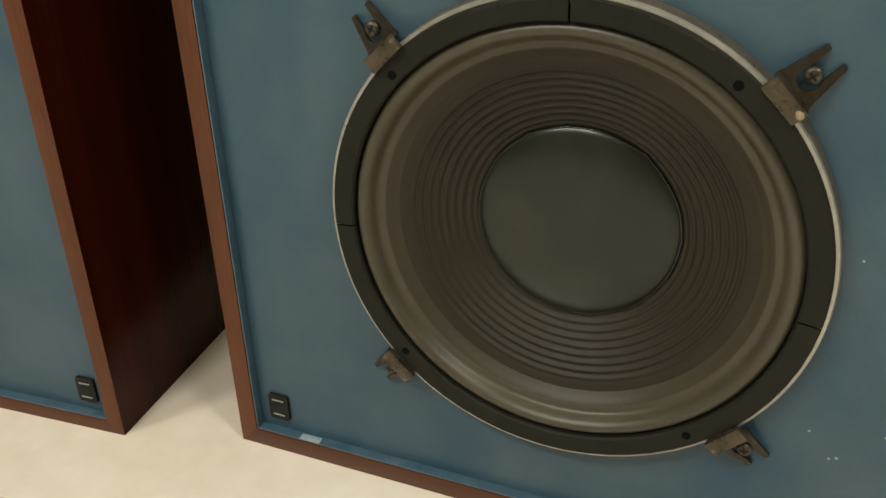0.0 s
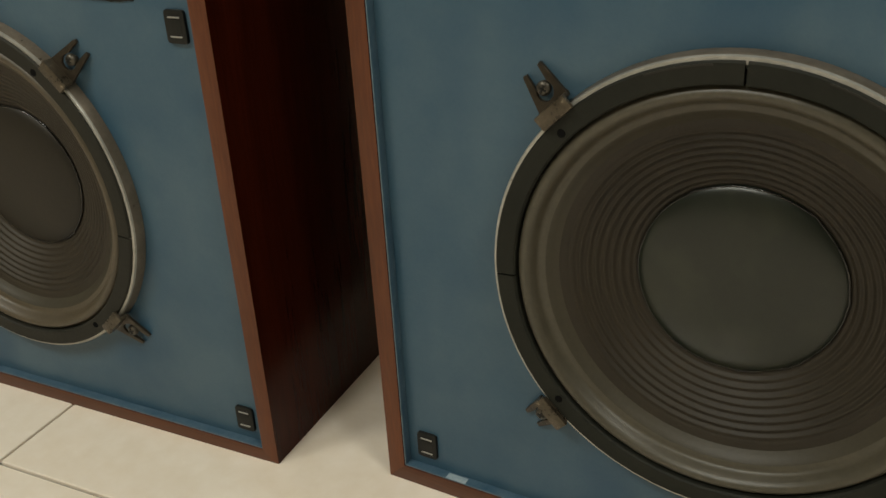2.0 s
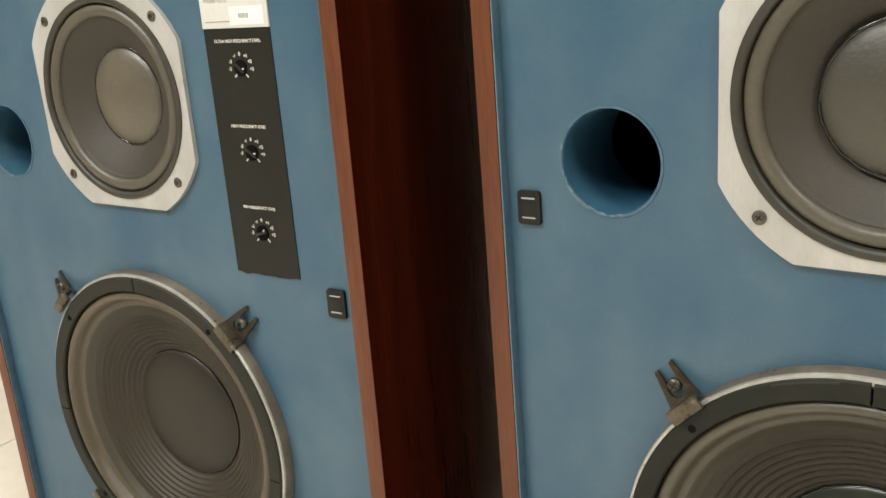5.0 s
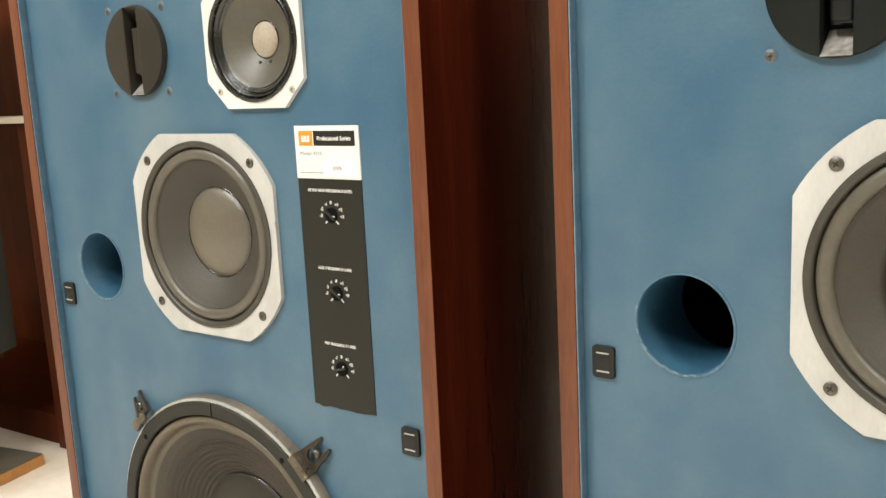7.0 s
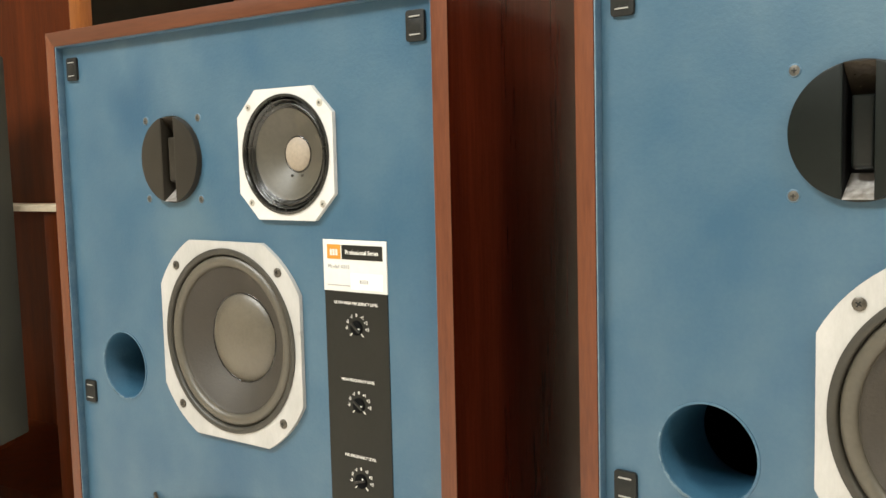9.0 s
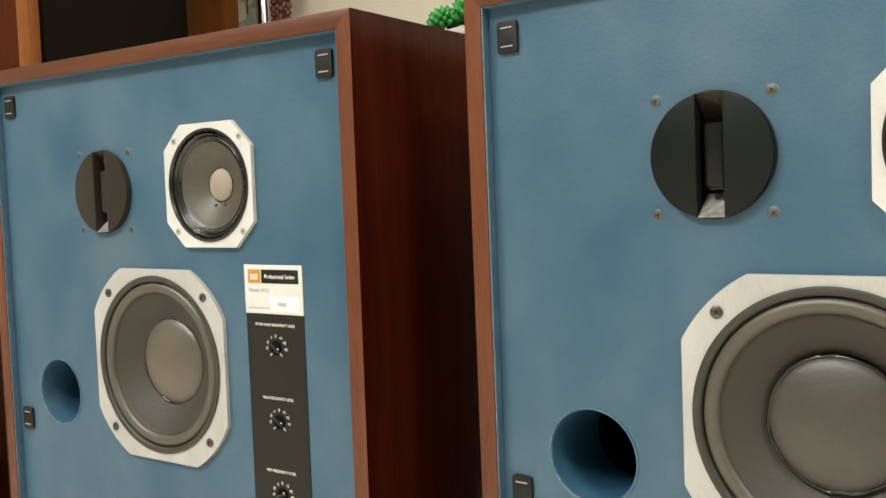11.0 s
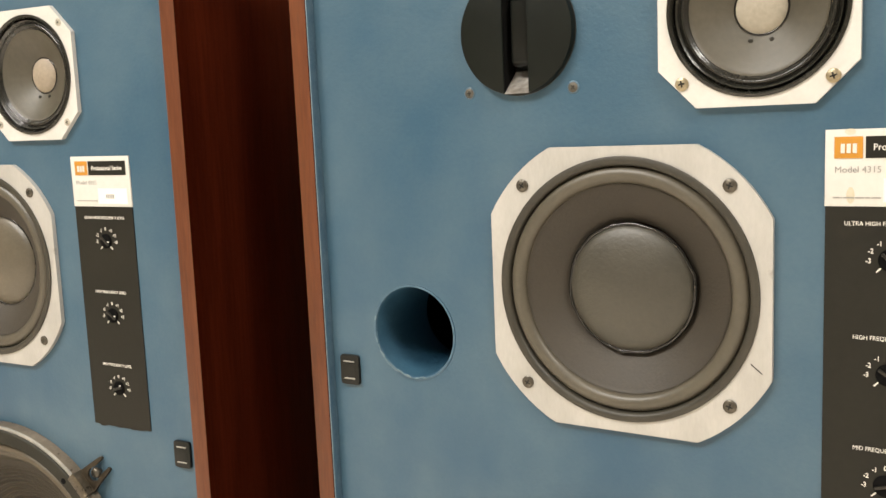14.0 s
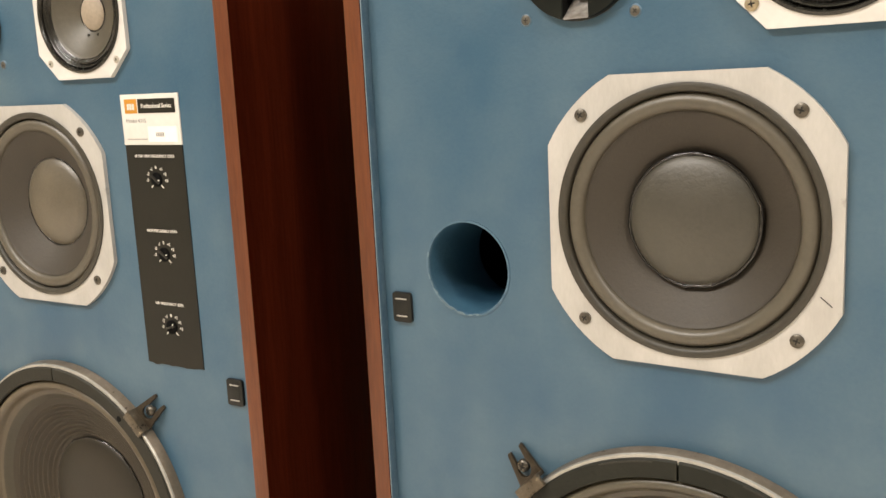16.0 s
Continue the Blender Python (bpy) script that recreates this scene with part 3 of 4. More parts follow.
def small_midrange(parent):
    h, c = 0.0582, 0.0345
    outline = [(c, -h), (h, -c), (h, c), (c, h), (-c, h), (-h, c), (-h, -c), (-c, -h)]
    m = part("small_midrange", plate_with_holes([(x - 0.0006, z) for x, z in outline], [(0, 0, 0.0520, 80)], -0.0042, 0.004), ALU_PALE, parent, "small cone driver in an octagonal pale metal frame", pose(FX, 0, FZ), angle=30)
    part("gasket_ring", lathe([(0.0532, -0.0040), (0.0530, -0.0052), (0.0512, -0.0056), (0.0503, -0.0046), (0.0497, -0.0010), (0.0490, 0.0030)], 80), FIVE_RING, m, "glossy black ring", angle=50)
    prof = [(0.0496, 0.0020), (0.0490, -0.0016), (0.0482, -0.0026), (0.0473, -0.0020), (0.0466, -0.0006), (0.0459, -0.0002), (0.0450, -0.0014), (0.0440, -0.0020), (0.0430, -0.0014), (0.0421, -0.0002), (0.0412, 0.0006), (0.0402, 0.0010)]
    part("surround", lathe(prof, 80), FIVE_RING, m, "black corrugated surround", angle=70)
    part("cone", lathe([(0.0408, 0.0004)] + [(0.0406 - 0.0256 * s / 12, 0.0008 + 0.0128 * (s / 12) ** 1.1) for s in range(13)], 80), FIVE_CONE, m, "shiny dark grey cone", angle=60)
    part("dust_cap", lathe([(0.0160 * math.cos(radians(a)), 0.0140 - 0.0050 * math.sin(radians(a))) for a in range(0, 90, 9)] + [(0, 0.0088)], 48), FIVE_CAP, m, "pale tan dust cap", angle=60)
    part("cap_ring", lathe([(0.0158 + 0.0007 * math.cos(radians(a)), 0.0128 - 0.0007 * math.sin(radians(a))) for a in range(0, 361, 60)], 48), GLUE, m, "thin black glue line", angle=80)
    for x in (-0.006, 0.0065):
        part("lead_eyelet", lathe([(0.0014, 0.0), (0.0013, -0.0010), (0, -0.0014)], 12), BLACK_RING, m, "tiny dark eyelet", pose(x, 0.0110, -0.0190))
    for x in (-0.0437, 0.0437):
        for z in (-0.0431, 0.0431):
            part("screw", BRASS_ME, None, m, "brassy cross-head screw", pose(x, -0.0042, z, 0, 61 * x * 100 + z * 900, 0))
    return m


def tweeter(parent):
    R, s = 0.0421, 0.0092
    a = math.degrees(math.asin(s / R))
    t = part("tweeter", lathe([(0.0405, 0.006), (R + 0.0006, 0.006), (R + 0.0006, -0.0010), (0.0405, -0.0012)], 96), BLACK_RING, parent, "round black slot tweeter", pose(TX, 0, TZ))
    for k in (0, 1):
        pts = arc(0, 0, R, -90 + a + 180 * k, 90 - a + 180 * k, 40)
        bm = prism(pts, -0.0062, 0.012, bevel=0.0014)
        bm.normal_update()
        # the slot walls take the blacker second material
        for f in bm.faces:
            f.material_index = 1 if abs(f.normal.x) > 0.98 and abs(f.calc_center_median().x) < s + 0.002 else 0
        part("face_half", bm, [TWEET, BLACK_AND_SHADE], t, "black face with a bevelled edge", angle=40)
    zt = math.sqrt(R * R - s * s)
    part("slot_floor", boxed(-s, s, 0.014, 0.016, -0.030, 0.030), BLACK_AND_SHADE, t)
    for sign, near, far, mat, lab in ((-1, zt, 0.0255, WORN, "worn bright ramp"), (1, zt, 0.0215, BRONZE, "worn brown ramp")):
        bm = bmesh.new()
        q = [(-0.0054, near), (0.0140, far), (0.0160, far), (0.0120, near)]
        vs = [[bm.verts.new((x, y, sign * z)) for y, z in q] for x in (-s, s)]
        bm.faces.new(vs[0])
        bm.faces.new(vs[1][::-1])
        for i in range(4):
            bm.faces.new((vs[0][i], vs[0][(i + 1) % 4], vs[1][(i + 1) % 4], vs[1][i]))
        part("ramp", bm, mat, t, lab)
    # the wedge in the slot, off centre, with a rounded nose
    nose = [(0.0, 0.014), (0.0, 0.002)] + [(0.0072 - 0.0072 * math.copysign(abs(math.cos(radians(b))) ** 0.55, math.cos(radians(b))), 0.002 - 0.0046 * math.sin(radians(b)) ** 0.6) for b in range(10, 171, 10)] + [(0.0144, 0.002), (0.0144, 0.014)]
    bm = bmesh.new()
    rings = [[bm.verts.new((x - 0.0054, min(0.014, y + lift), z)) for x, y in nose] for z, lift in ((-0.0232, 0.008), (-0.0226, 0.0035), (-0.0212, 0.0010), (-0.0190, 0.0), (0.0205, 0.0), (0.0215, 0.001))]
    for p, q in zip(rings, rings[1:]):
        for i in range(len(nose)):
            k = (i + 1) % len(nose)
            bm.faces.new((p[i], p[k], q[k], q[i]))
    bm.faces.new(rings[0])
    bm.faces.new(rings[-1][::-1])
    part("wedge", bm, WEDGE, t, "smooth black wedge", angle=40)
    return t


def control_panel(parent):
    x0, x1, z0, z1, zb = 0.3882, 0.4580, 0.4022, 0.6496, 0.6053
    rnd = random.Random(2)
    ragged = [(x0 + (x1 - x0) * i / 16, z0 + rnd.uniform(-0.0009, 0.0009)) for i in range(17)]
    p = part("control_panel", prism(ragged + [(x1, zb - 0.0002), (x0, zb - 0.0002)], -0.0008, 0.0), PANEL, parent, "black level-control plate with a ragged lower edge")
    part("badge", prism([(x0 - 0.0004, zb), (x1 + 0.0003, zb), (x1 + 0.0003, z1), (x0 - 0.0004, z1)], -0.0012, 0.0, bevel=0.0003), WHITE, p, "yellowed white name plate with a brown stain")
    part("logo_block", boxed(0.3928, 0.4080, -0.0015, -0.0011, 0.6330, 0.6454), ORANGE, p, "orange square")
    for x in (0.3962, 0.3994, 0.4026):
        part("logo_mark", boxed(x, x + 0.0022, -0.0018, -0.0014, 0.6360, 0.6414), WHITE, p)
    part("title_strip", boxed(0.4094, 0.4542, -0.0015, -0.0011, 0.6330, 0.6454), PANEL, p, "black title strip")
    lettering("Professional Series", 0.0054, PRINT, p, pose(0.4318, -0.0016, 0.6374), "title", 0.00003, 0.90)
    lettering("Model 4315", 0.0052, GREY_PRINT, p, pose(0.4055, -0.0013, 0.6248), "model_line", 0.0, 1.0)
    for x, w in ((0.3925, 0.0036), (0.3966, 0.0008), (0.3980, 0.0058), (0.4044, 0.0046), (0.4096, 0.0026), (0.4128, 0.0050)):
        part("small_print", boxed(x, x + w, -0.0014, -0.0011, 0.6099, 0.6107), GREY_PRINT, p)
    part("sticker", boxed(0.4190, 0.4540, -0.0015, -0.0011, 0.6078, 0.6215), STICKER, p, "bright white sticker")
    for i in range(5):
        part("small_print", boxed(0.4290 + i * 0.0021, 0.4300 + i * 0.0021, -0.0018, -0.0014, 0.6126, 0.6162), GREY_PRINT, p)
    for zt, zk, words, turn in ((0.5955, 0.5746, "ULTRA HIGH FREQUENCY LEVEL", 40), (0.5285, 0.5071, "HIGH FREQUENCY LEVEL", 35), (0.4612, 0.4397, "MID FREQUENCY LEVEL", -15)):
        lettering(words, 0.0036, PRINT, p, pose(0.4232, -0.0009, zt - 0.0013), "heading", 0.0, 0.93)
        k = part("knob", lathe([(0.0064, 0.0), (0.0064, -0.0012), (0.0058, -0.0016), (0, -0.0016)], 32), BLACK_AND_SHADE, p, "small black trimmer knob", pose(0.4234, -0.0008, zk))
        part("slot", boxed(-0.0056, 0.0056, -0.0030, -0.0014, -0.0009, 0.0009, bevel=0.0003), BLACK_RING, k, "", pose(0, 0, 0, 0, turn, 0))
        part("pointer", boxed(-0.0005, 0.0005, -0.0020, -0.0015, 0.0028, 0.0046), PRINT, k, "white pointer mark", pose(0, 0, 0, 0, turn + 60, 0))
        for i, txt in enumerate(("-3", "-2", "-1", "0", "+1", "+2", "+3")):
            a = radians(184 - i * 188 / 6)
            lettering(txt, 0.0041, PRINT, p, pose(0.4234 + 0.0116 * math.cos(a), -0.0009, zk - 0.0013 + 0.0108 * math.sin(a)), "mark", 0.00006, 0.9)
        for b in (-135, -45):
            part("tick", boxed(0.0068, 0.0102, -0.0004, 0.0, -0.0004, 0.0004), PRINT, p, "", pose(0.4234, -0.0008, zk, 0, -b, 0))
    return p


def loudspeaker():
    s = new("loudspeaker")
    t, L, R, H = THICK, SIDE_L, SIDE_R, HIGH
    y0, y1 = -LIP, DEEP
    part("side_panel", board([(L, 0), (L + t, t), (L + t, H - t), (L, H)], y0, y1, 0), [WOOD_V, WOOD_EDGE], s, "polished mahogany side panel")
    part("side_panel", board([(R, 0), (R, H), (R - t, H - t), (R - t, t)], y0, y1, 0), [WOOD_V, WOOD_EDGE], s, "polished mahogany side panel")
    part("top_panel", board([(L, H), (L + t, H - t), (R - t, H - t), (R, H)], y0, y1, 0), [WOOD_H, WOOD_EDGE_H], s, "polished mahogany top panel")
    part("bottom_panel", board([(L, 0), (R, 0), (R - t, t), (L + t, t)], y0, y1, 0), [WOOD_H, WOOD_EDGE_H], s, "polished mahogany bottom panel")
    part("back_panel", boxed(L + t + 0.001, R - t - 0.001, DEEP - 0.016, DEEP - 0.002, t + 0.001, H - t - 0.001), WOOD_V, s)
    b = t + 0.0006
    part("baffle", plate_with_holes([(L + b, b), (R - b, b), (R - b, H - b), (L + b, H - b)],
         [(WX, WZ, 0.1515, 96), (MX, MZ, 0.0890, 64), (FX, FZ, 0.0540, 48), (TX, TZ, 0.0410, 48), (PX, PZ, PR, 64)], 0.0, 0.019), BLUE, s, "blue painted front baffle with scuffs", angle=30)
    # painted edging inside the lip; pale left and bottom fronts add caught light
    e, b = 0.0012, t - 0.0002
    for worn, x0, x1, z0, z1 in ((1, L + b, L + b + e, b, H - b), (0, R - b - e, R - b, b, H - b), (0, L + b + e, R - b - e, H - b - e, H - b), (1, L + b + e, R - b - e, b, b + e)):
        bm = boxed(x0, x1, -LIP + 0.0010, 0.0, z0, z1, bevel=0.0004)
        bm.normal_update()
        for f in bm.faces:
            f.material_index = 1 if worn and f.normal.y < -0.4 else 0
        part("edging", bm, [BLUE_EDGE, WORN_LIT_BLUE], s, "worn blue edging inside the lip")
    # the tube colour carries the shade inside the port
    port = part("port_tube", lathe([(PR + 0.0015, 0.0012), (PR + 0.0012, -0.0006), (PR - 0.0004, -0.0007), (PR - 0.0012, 0.0008), (PR - 0.0012, 0.074), (PR + 0.003, 0.074), (PR + 0.003, 0.020)], 80, mats=[0, 1, 1, 0, 0, 0]), [PORT_SHADE, BLUE_RIM], s, "blue painted bass port", pose(PX, 0, PZ), angle=40)
    rnd = random.Random(21)
    # flecks crowd the lower left: chipped paint plus the rim's lit edge
    worn = bmesh.new()
    for k in range(44):
        a = radians(rnd.gauss(236, 28))
        r, w, d = PR - 0.0006 + rnd.uniform(-0.0006, 0.0006), rnd.uniform(0.0005, 0.0030), rnd.uniform(0.0003, 0.0009)
        c, e = math.cos(a), math.sin(a)
        ring = [(r * c + w * u * -e + d * v * c, r * e + w * u * c + d * v * e) for u, v in ((-1, 0.1), (-0.4, 0.9), (0.5, 0.7), (1, -0.2), (0.2, -0.9), (-0.6, -0.6))]
        prism(ring, -0.0011, -0.0002, worn)
    part("worn_edge", worn, WORN_LIT_BLUE, port, "pale chipped paint and painted lit edge on the rim")
    # black bowl stands in for the unlit cabinet inside
    part("damping", lathe([(PR + 0.003, 0.076), (PR + 0.030, 0.085), (PR + 0.030, 0.20), (0, 0.20)], 32), BLACK_AND_SHADE, port, "black bowl for the unlit inside behind the port")
    woofer(s)
    for x, z in ((0.1425, 0.3555), (0.3880, 0.3555), (0.1370, 0.1070), (0.3885, 0.1080)):
        a = math.degrees(math.atan2(z - WZ, x - WX))
        c = part("clamp", CLAMP_ME, None, s, "bronzed forked clamp", pose(WX + 0.1585 * math.cos(radians(a)), 0, WZ + 0.1585 * math.sin(radians(a)), 0, -a, 0))
        part("screw", CLAMP_SCREW_ME, None, c, "domed cross-head screw", pose(0.0170, 0, 0, 0, a * 1.7, 0))
    midrange(s)
    small_midrange(s)
    tweeter(s)
    for x, z in ((0.1513, 0.7608), (0.2305, 0.7608), (0.1513, 0.6827), (0.2305, 0.6827)):
        part("screw", SMALL_ME, None, s, "aged cross-head screw in a rubbed dish", pose(x, -0.0002, z, 0, x * 4000, 0))
        part("rubbed_ring", lathe([(0.0030, -0.0002), (0.0036, -0.0006), (0.0043, -0.0003), (0.0045, 0.0)], 20), BLUE_RIM, s, "rubbed paint round a screw", pose(x, 0, z))
    control_panel(s)
    for x, z in ((0.0325, 0.8207), (0.4945, 0.8207), (0.0330, 0.0385), (0.4945, 0.0385), (0.0318, 0.4690), (0.4945, 0.3870)):
        f = part("grille_fastener", TAB_ME, None, s, "black plastic grille fastener", pose(x, 0, z))
        part("hollow", HOLLOW_ME, None, f)
        for dz in (-0.0070, 0.0070):
            part("lip", LIP_ME, None, f, "pale lip", pose(0, 0, dz))
    return tagged(s, "mahogany studio loudspeaker with a blue baffle, standing on the tiles", "loudspeaker", "pair of loudspeakers")


def child(ob, name):
    return next(c for c in ob.children if c.name.split(".")[0] == name)


right_one = loudspeaker()
LEFT = pose(-0.6281, -0.0717, 0.0, 0, 0, 4.303) @ pose(0, 0, 0, 0.103, 0.405, 0)
left_one = copy_thing(right_one, LEFT)
# the other cabinet is browner; tweeter, midrange cap, cone and gasket include painted glare
for ob in left_one.children_recursive:
    kind_of = ob.name.split(".")[0]
    recoloured = {"face_half": TWEET_GLARE, "wedge": TWEET_GLARE, "slot_floor": TWEET, "gasket_segment": GASKET_GLARE}.get(kind_of)
    if kind_of == "cone" and ob.parent.name.startswith("woofer"):
        recoloured = CONE_TAN
    if kind_of == "surround" and ob.parent.name.startswith("woofer"):
        recoloured = SURROUND_TAN
    if kind_of == "dust_cap" and ob.parent.name.startswith("woofer"):
        recoloured = CAP_TAN
    if kind_of == "dust_cap" and ob.parent.name.startswith("small_midrange"):
        recoloured = FIVE_CAP_TAN
    if kind_of == "dust_cap" and ob.parent.name.startswith("midrange"):
        recoloured = MID_CAP_TAN
    if kind_of == "screw" and ob.parent.name.startswith("small_midrange"):
        recoloured = PALE_SCREW
        ob.scale = (0.78, 0.45, 0.78)
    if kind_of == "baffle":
        recoloured = BLUE_PATCHED
    if recoloured:
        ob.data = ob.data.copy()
        ob.data.materials[0] = recoloured
    if kind_of == "face_half":
        ob.data.materials[1] = TWEET_GLARE
child(left_one, "woofer").location.z -= 0.0038
for name in ("dust_cap", "glue_bead"):
    child(child(left_one, "midrange"), name).location.y += 0.0028
low_tab = min((c for c in left_one.children if c.name.startswith("grille_fastener")), key=lambda c: c.location.x + c.location.z)
low_tab.location.x, low_tab.location.z = 0.0245, 0.0330
tagged(left_one, "mahogany studio loudspeaker with a blue baffle and ornaments on top")


# marks that only the right loudspeaker has; its midrange cap stands a little further out
panel_r, mid_r, woof_r = child(right_one, "control_panel"), child(right_one, "midrange"), child(right_one, "woofer")
for x, z0, z1, w in ((0.4012, 0.6464, 0.6500, 0.0030), (0.4018, 0.6068, 0.6165, 0.0022)):
    pts = [(x + w * math.cos(a), (z0 + z1) / 2 + (z1 - z0) / 2 * math.sin(a)) for a in [i * math.pi / 10 for i in range(20)]]
    part("stain", prism(pts, -0.00135, -0.0010), STAIN, panel_r, "yellow-brown stain")
part("scratch", boxed(-0.0045, 0.0045, -0.0042, -0.0038, -0.0003, 0.0003), DARK, mid_r, "dark scratch", pose(0.0870, 0, -0.0440, 0, 40, 0))
part("notch", prism(arc(0, 0, 0.1540, 97, 112, 10) + arc(0, 0, 0.1528, 112, 97, 10), -0.0143, -0.0138), BLACK_RING, woof_r, "shallow worn notch")
part("notch", prism(arc(0, 0, 0.1541, 60, 74, 10) + arc(0, 0, 0.1530, 74, 60, 10), -0.0143, -0.0138), BLACK_RING, woof_r, "shallow worn notch")
for name in ("dust_cap", "glue_bead"):
    child(mid_r, name).location = (0.0006, -0.0026, -0.0010)
jaw_r = [c for c in right_one.children if c.name.split(".")[0] == "clamp"][1]
bm = bmesh.new()
bmesh.ops.create_icosphere(bm, subdivisions=2, radius=1.0, matrix=Matrix.Diagonal((0.0022, 0.0011, 0.0028, 1)))
for v in bm.verts:
    v.co += 0.0007 * noise.noise_vector(v.co * 700)
part("filler_blob", bm, FILLER, jaw_r, "cream blob of old filler", pose(0.0026, -0.0182, -0.0106), angle=60)
rnd = random.Random(21)
part("paint_chip", boxed(-0.0090, 0.0090, -0.0035, 0.0030, 0.0, 0.0004, bevel=0.0001), CHIP, right_one, "pale chipped paint", pose(0.062, -0.0050, THICK + 0.0009))
for i in range(16):
    x, z = rnd.uniform(0.42, 0.51), rnd.uniform(0.10, 0.42)
    r = rnd.uniform(0.0004, 0.0010)
    part("paint_chip", lathe([(r, 0.0), (r * 0.8, -0.0002), (0, -0.0003)], 7), CHIP, right_one, "", pose(x, 0, z, 0, rnd.uniform(0, 180), 0))

# ---- room ----
X0, X1, Y0, Y1, TOP = -3.3, 2.5, -3.0, 1.20, 2.50


def structure(name, bm, mat, label):
    return tagged(part(name, bm, mat), label, name.split("_")[0], "", "structure")


structure("wall_north", boxed(X0, X1, Y1, Y1 + 0.12, -0.02, TOP), PLASTER, "plain cream plastered wall")
# unseen south and east walls, darkened to cut bounced light
structure("wall_south", boxed(X0, X1, Y0 - 0.12, Y0, -0.02, TOP), TAUPE, "unseen wall, taupe to cut bounced light")
# unseen west wall, cream so the left baffle picks up its sheen
structure("wall_west", boxed(X0 - 0.12, X0, Y0 - 0.12, Y1 + 0.12, -0.02, TOP), PLASTER, "plain cream plastered wall")
structure("wall_east", boxed(X1, X1 + 0.12, Y0 - 0.12, Y1 + 0.12, -0.02, TOP), TAUPE, "unseen wall, taupe to cut bounced light")
# unseen ceiling, toned down a little to bounce less
structure("ceiling", boxed(X0 - 0.12, X1 + 0.12, Y0 - 0.12, Y1 + 0.12, TOP, TOP + 0.12), CEIL, "plain white ceiling")

# unseen glowing discs added at the four lamp positions
for x, y in ((1.80, -0.85), (-1.10, -1.55), (-0.20, -1.75), (0.90, 0.55)):
    lampo = new("ceiling_lamp")
    lampo.matrix_world = pose(x, y, TOP)
    bm = lathe([(0.32, 0), (0.335, -0.012), (0.335, -0.03), (0.0, -0.035)], 48)
    bm.transform(Matrix.Rotation(radians(-90), 4, "X") @ Matrix.Diagonal((1, -1, 1, 1)))
    part("shade", bm, LAMP_GLASS, lampo, "glowing white disc")
    tagged(lampo, "unseen round lamp added on the ceiling to light the room", "ceiling lamp", "ceiling lamps")

# wall unit of red-brown wood
unit = new("wall_unit")
unit.matrix_world = pose(-1.305, 0.345, 0, 0, 0, 6.5)
part("upper_panel", boxed(-1.98, -0.036, 0.0, 0.022, 0.652, 2.05), UNIT, unit, "red-brown veneered panel")
part("stile", boxed(-0.0345, 0.0, -0.003, 0.024, 0.652, 2.05, bevel=0.003), TEAK, unit, "orange-brown upright with a bright edge")
part("base_side", boxed(-0.052, 0.0, -0.073, 0.300, 0.0, 0.6395, bevel=0.002), UNIT, unit, "dark red-brown upright of the base")
part("base_back", boxed(-1.98, -0.053, 0.284, 0.300, 0.0, 0.6395), UNIT, unit, "back of the open compartment")
part("base_floor", boxed(-1.98, -0.053, -0.060, 0.283, 0.0, 0.060), UNIT, unit, "plinth of the open compartment")
part("shelf", boxed(-1.98, 0.004, -0.083, 0.300, 0.640, 0.651, bevel=0.001), SHELF, unit, "pale chipped shelf edge")
tagged(unit, "tall red-brown wooden wall unit with a pale shelf edge", "wall unit")

# dark glass door in a wooden frame on the north wall
door = new("door_1")
door.matrix_world = pose(-2.435, Y1, 0)
part("door_frame", boxed(0.556, 0.735, -0.05, 0.0, 0, 2.1, bevel=0.004), TEAK, door, "orange-brown wooden frame")
part("door_frame", boxed(-0.55, -0.36, -0.05, 0.0, 0, 2.1, bevel=0.004), TEAK, door, "orange-brown wooden frame")
part("door_frame", boxed(-0.359, 0.555, -0.05, 0.0, 1.95, 2.1, bevel=0.004), TEAK, door, "orange-brown wooden frame")
part("pane", boxed(-0.359, 0.555, -0.02, -0.004, 0.0, 1.949), GLASS_DARK, door, "dark glass")
tagged(door, "dark glass door in an orange-brown wooden frame", "door", "", "structure")

# grey-green box on a low stand, at the foot of the wall unit
stand = new("low_stand")
stand.matrix_world = pose(-1.385, 0.232, 0, 0, 0, 32)
part("top", boxed(-0.60, -0.02, -0.33, -0.02, 0.198, 0.212, bevel=0.002), UNIT, stand)
for x in (-0.58, -0.34):
    part("leg", boxed(x, x + 0.03, -0.31, -0.03, 0.0, 0.198), UNIT, stand)
tagged(stand, "low dark wooden stand on the tiles", "stand")
gbox = new("subwoofer")
gbox.matrix_world = pose(-1.39, 0.232, 0.212, 0, 0, 32)
part("body", boxed(-0.45, 0.0, -0.34, 0.0, 0.0, 0.72, bevel=0.006), GREYGREEN, gbox)
tagged(gbox, "tall dark grey-green box on a low stand", "speaker box")

board_ob = new("floor_board")
board_ob.matrix_world = pose(-1.292, 0.207, 0, 0, 0, 15)
part("core", boxed(-0.40, 0.0, -0.40, 0.0, 0.0, 0.020, bevel=0.0015), BOARD_EDGE, board_ob, "orange wooden edge")
part("cover", boxed(-0.398, -0.002, -0.398, -0.002, 0.0202, 0.0232, bevel=0.001), BOARD_TOP, board_ob, "grey top")
tagged(board_ob, "grey-topped wooden board lying on the tiles", "board")

rnd = random.Random(11)
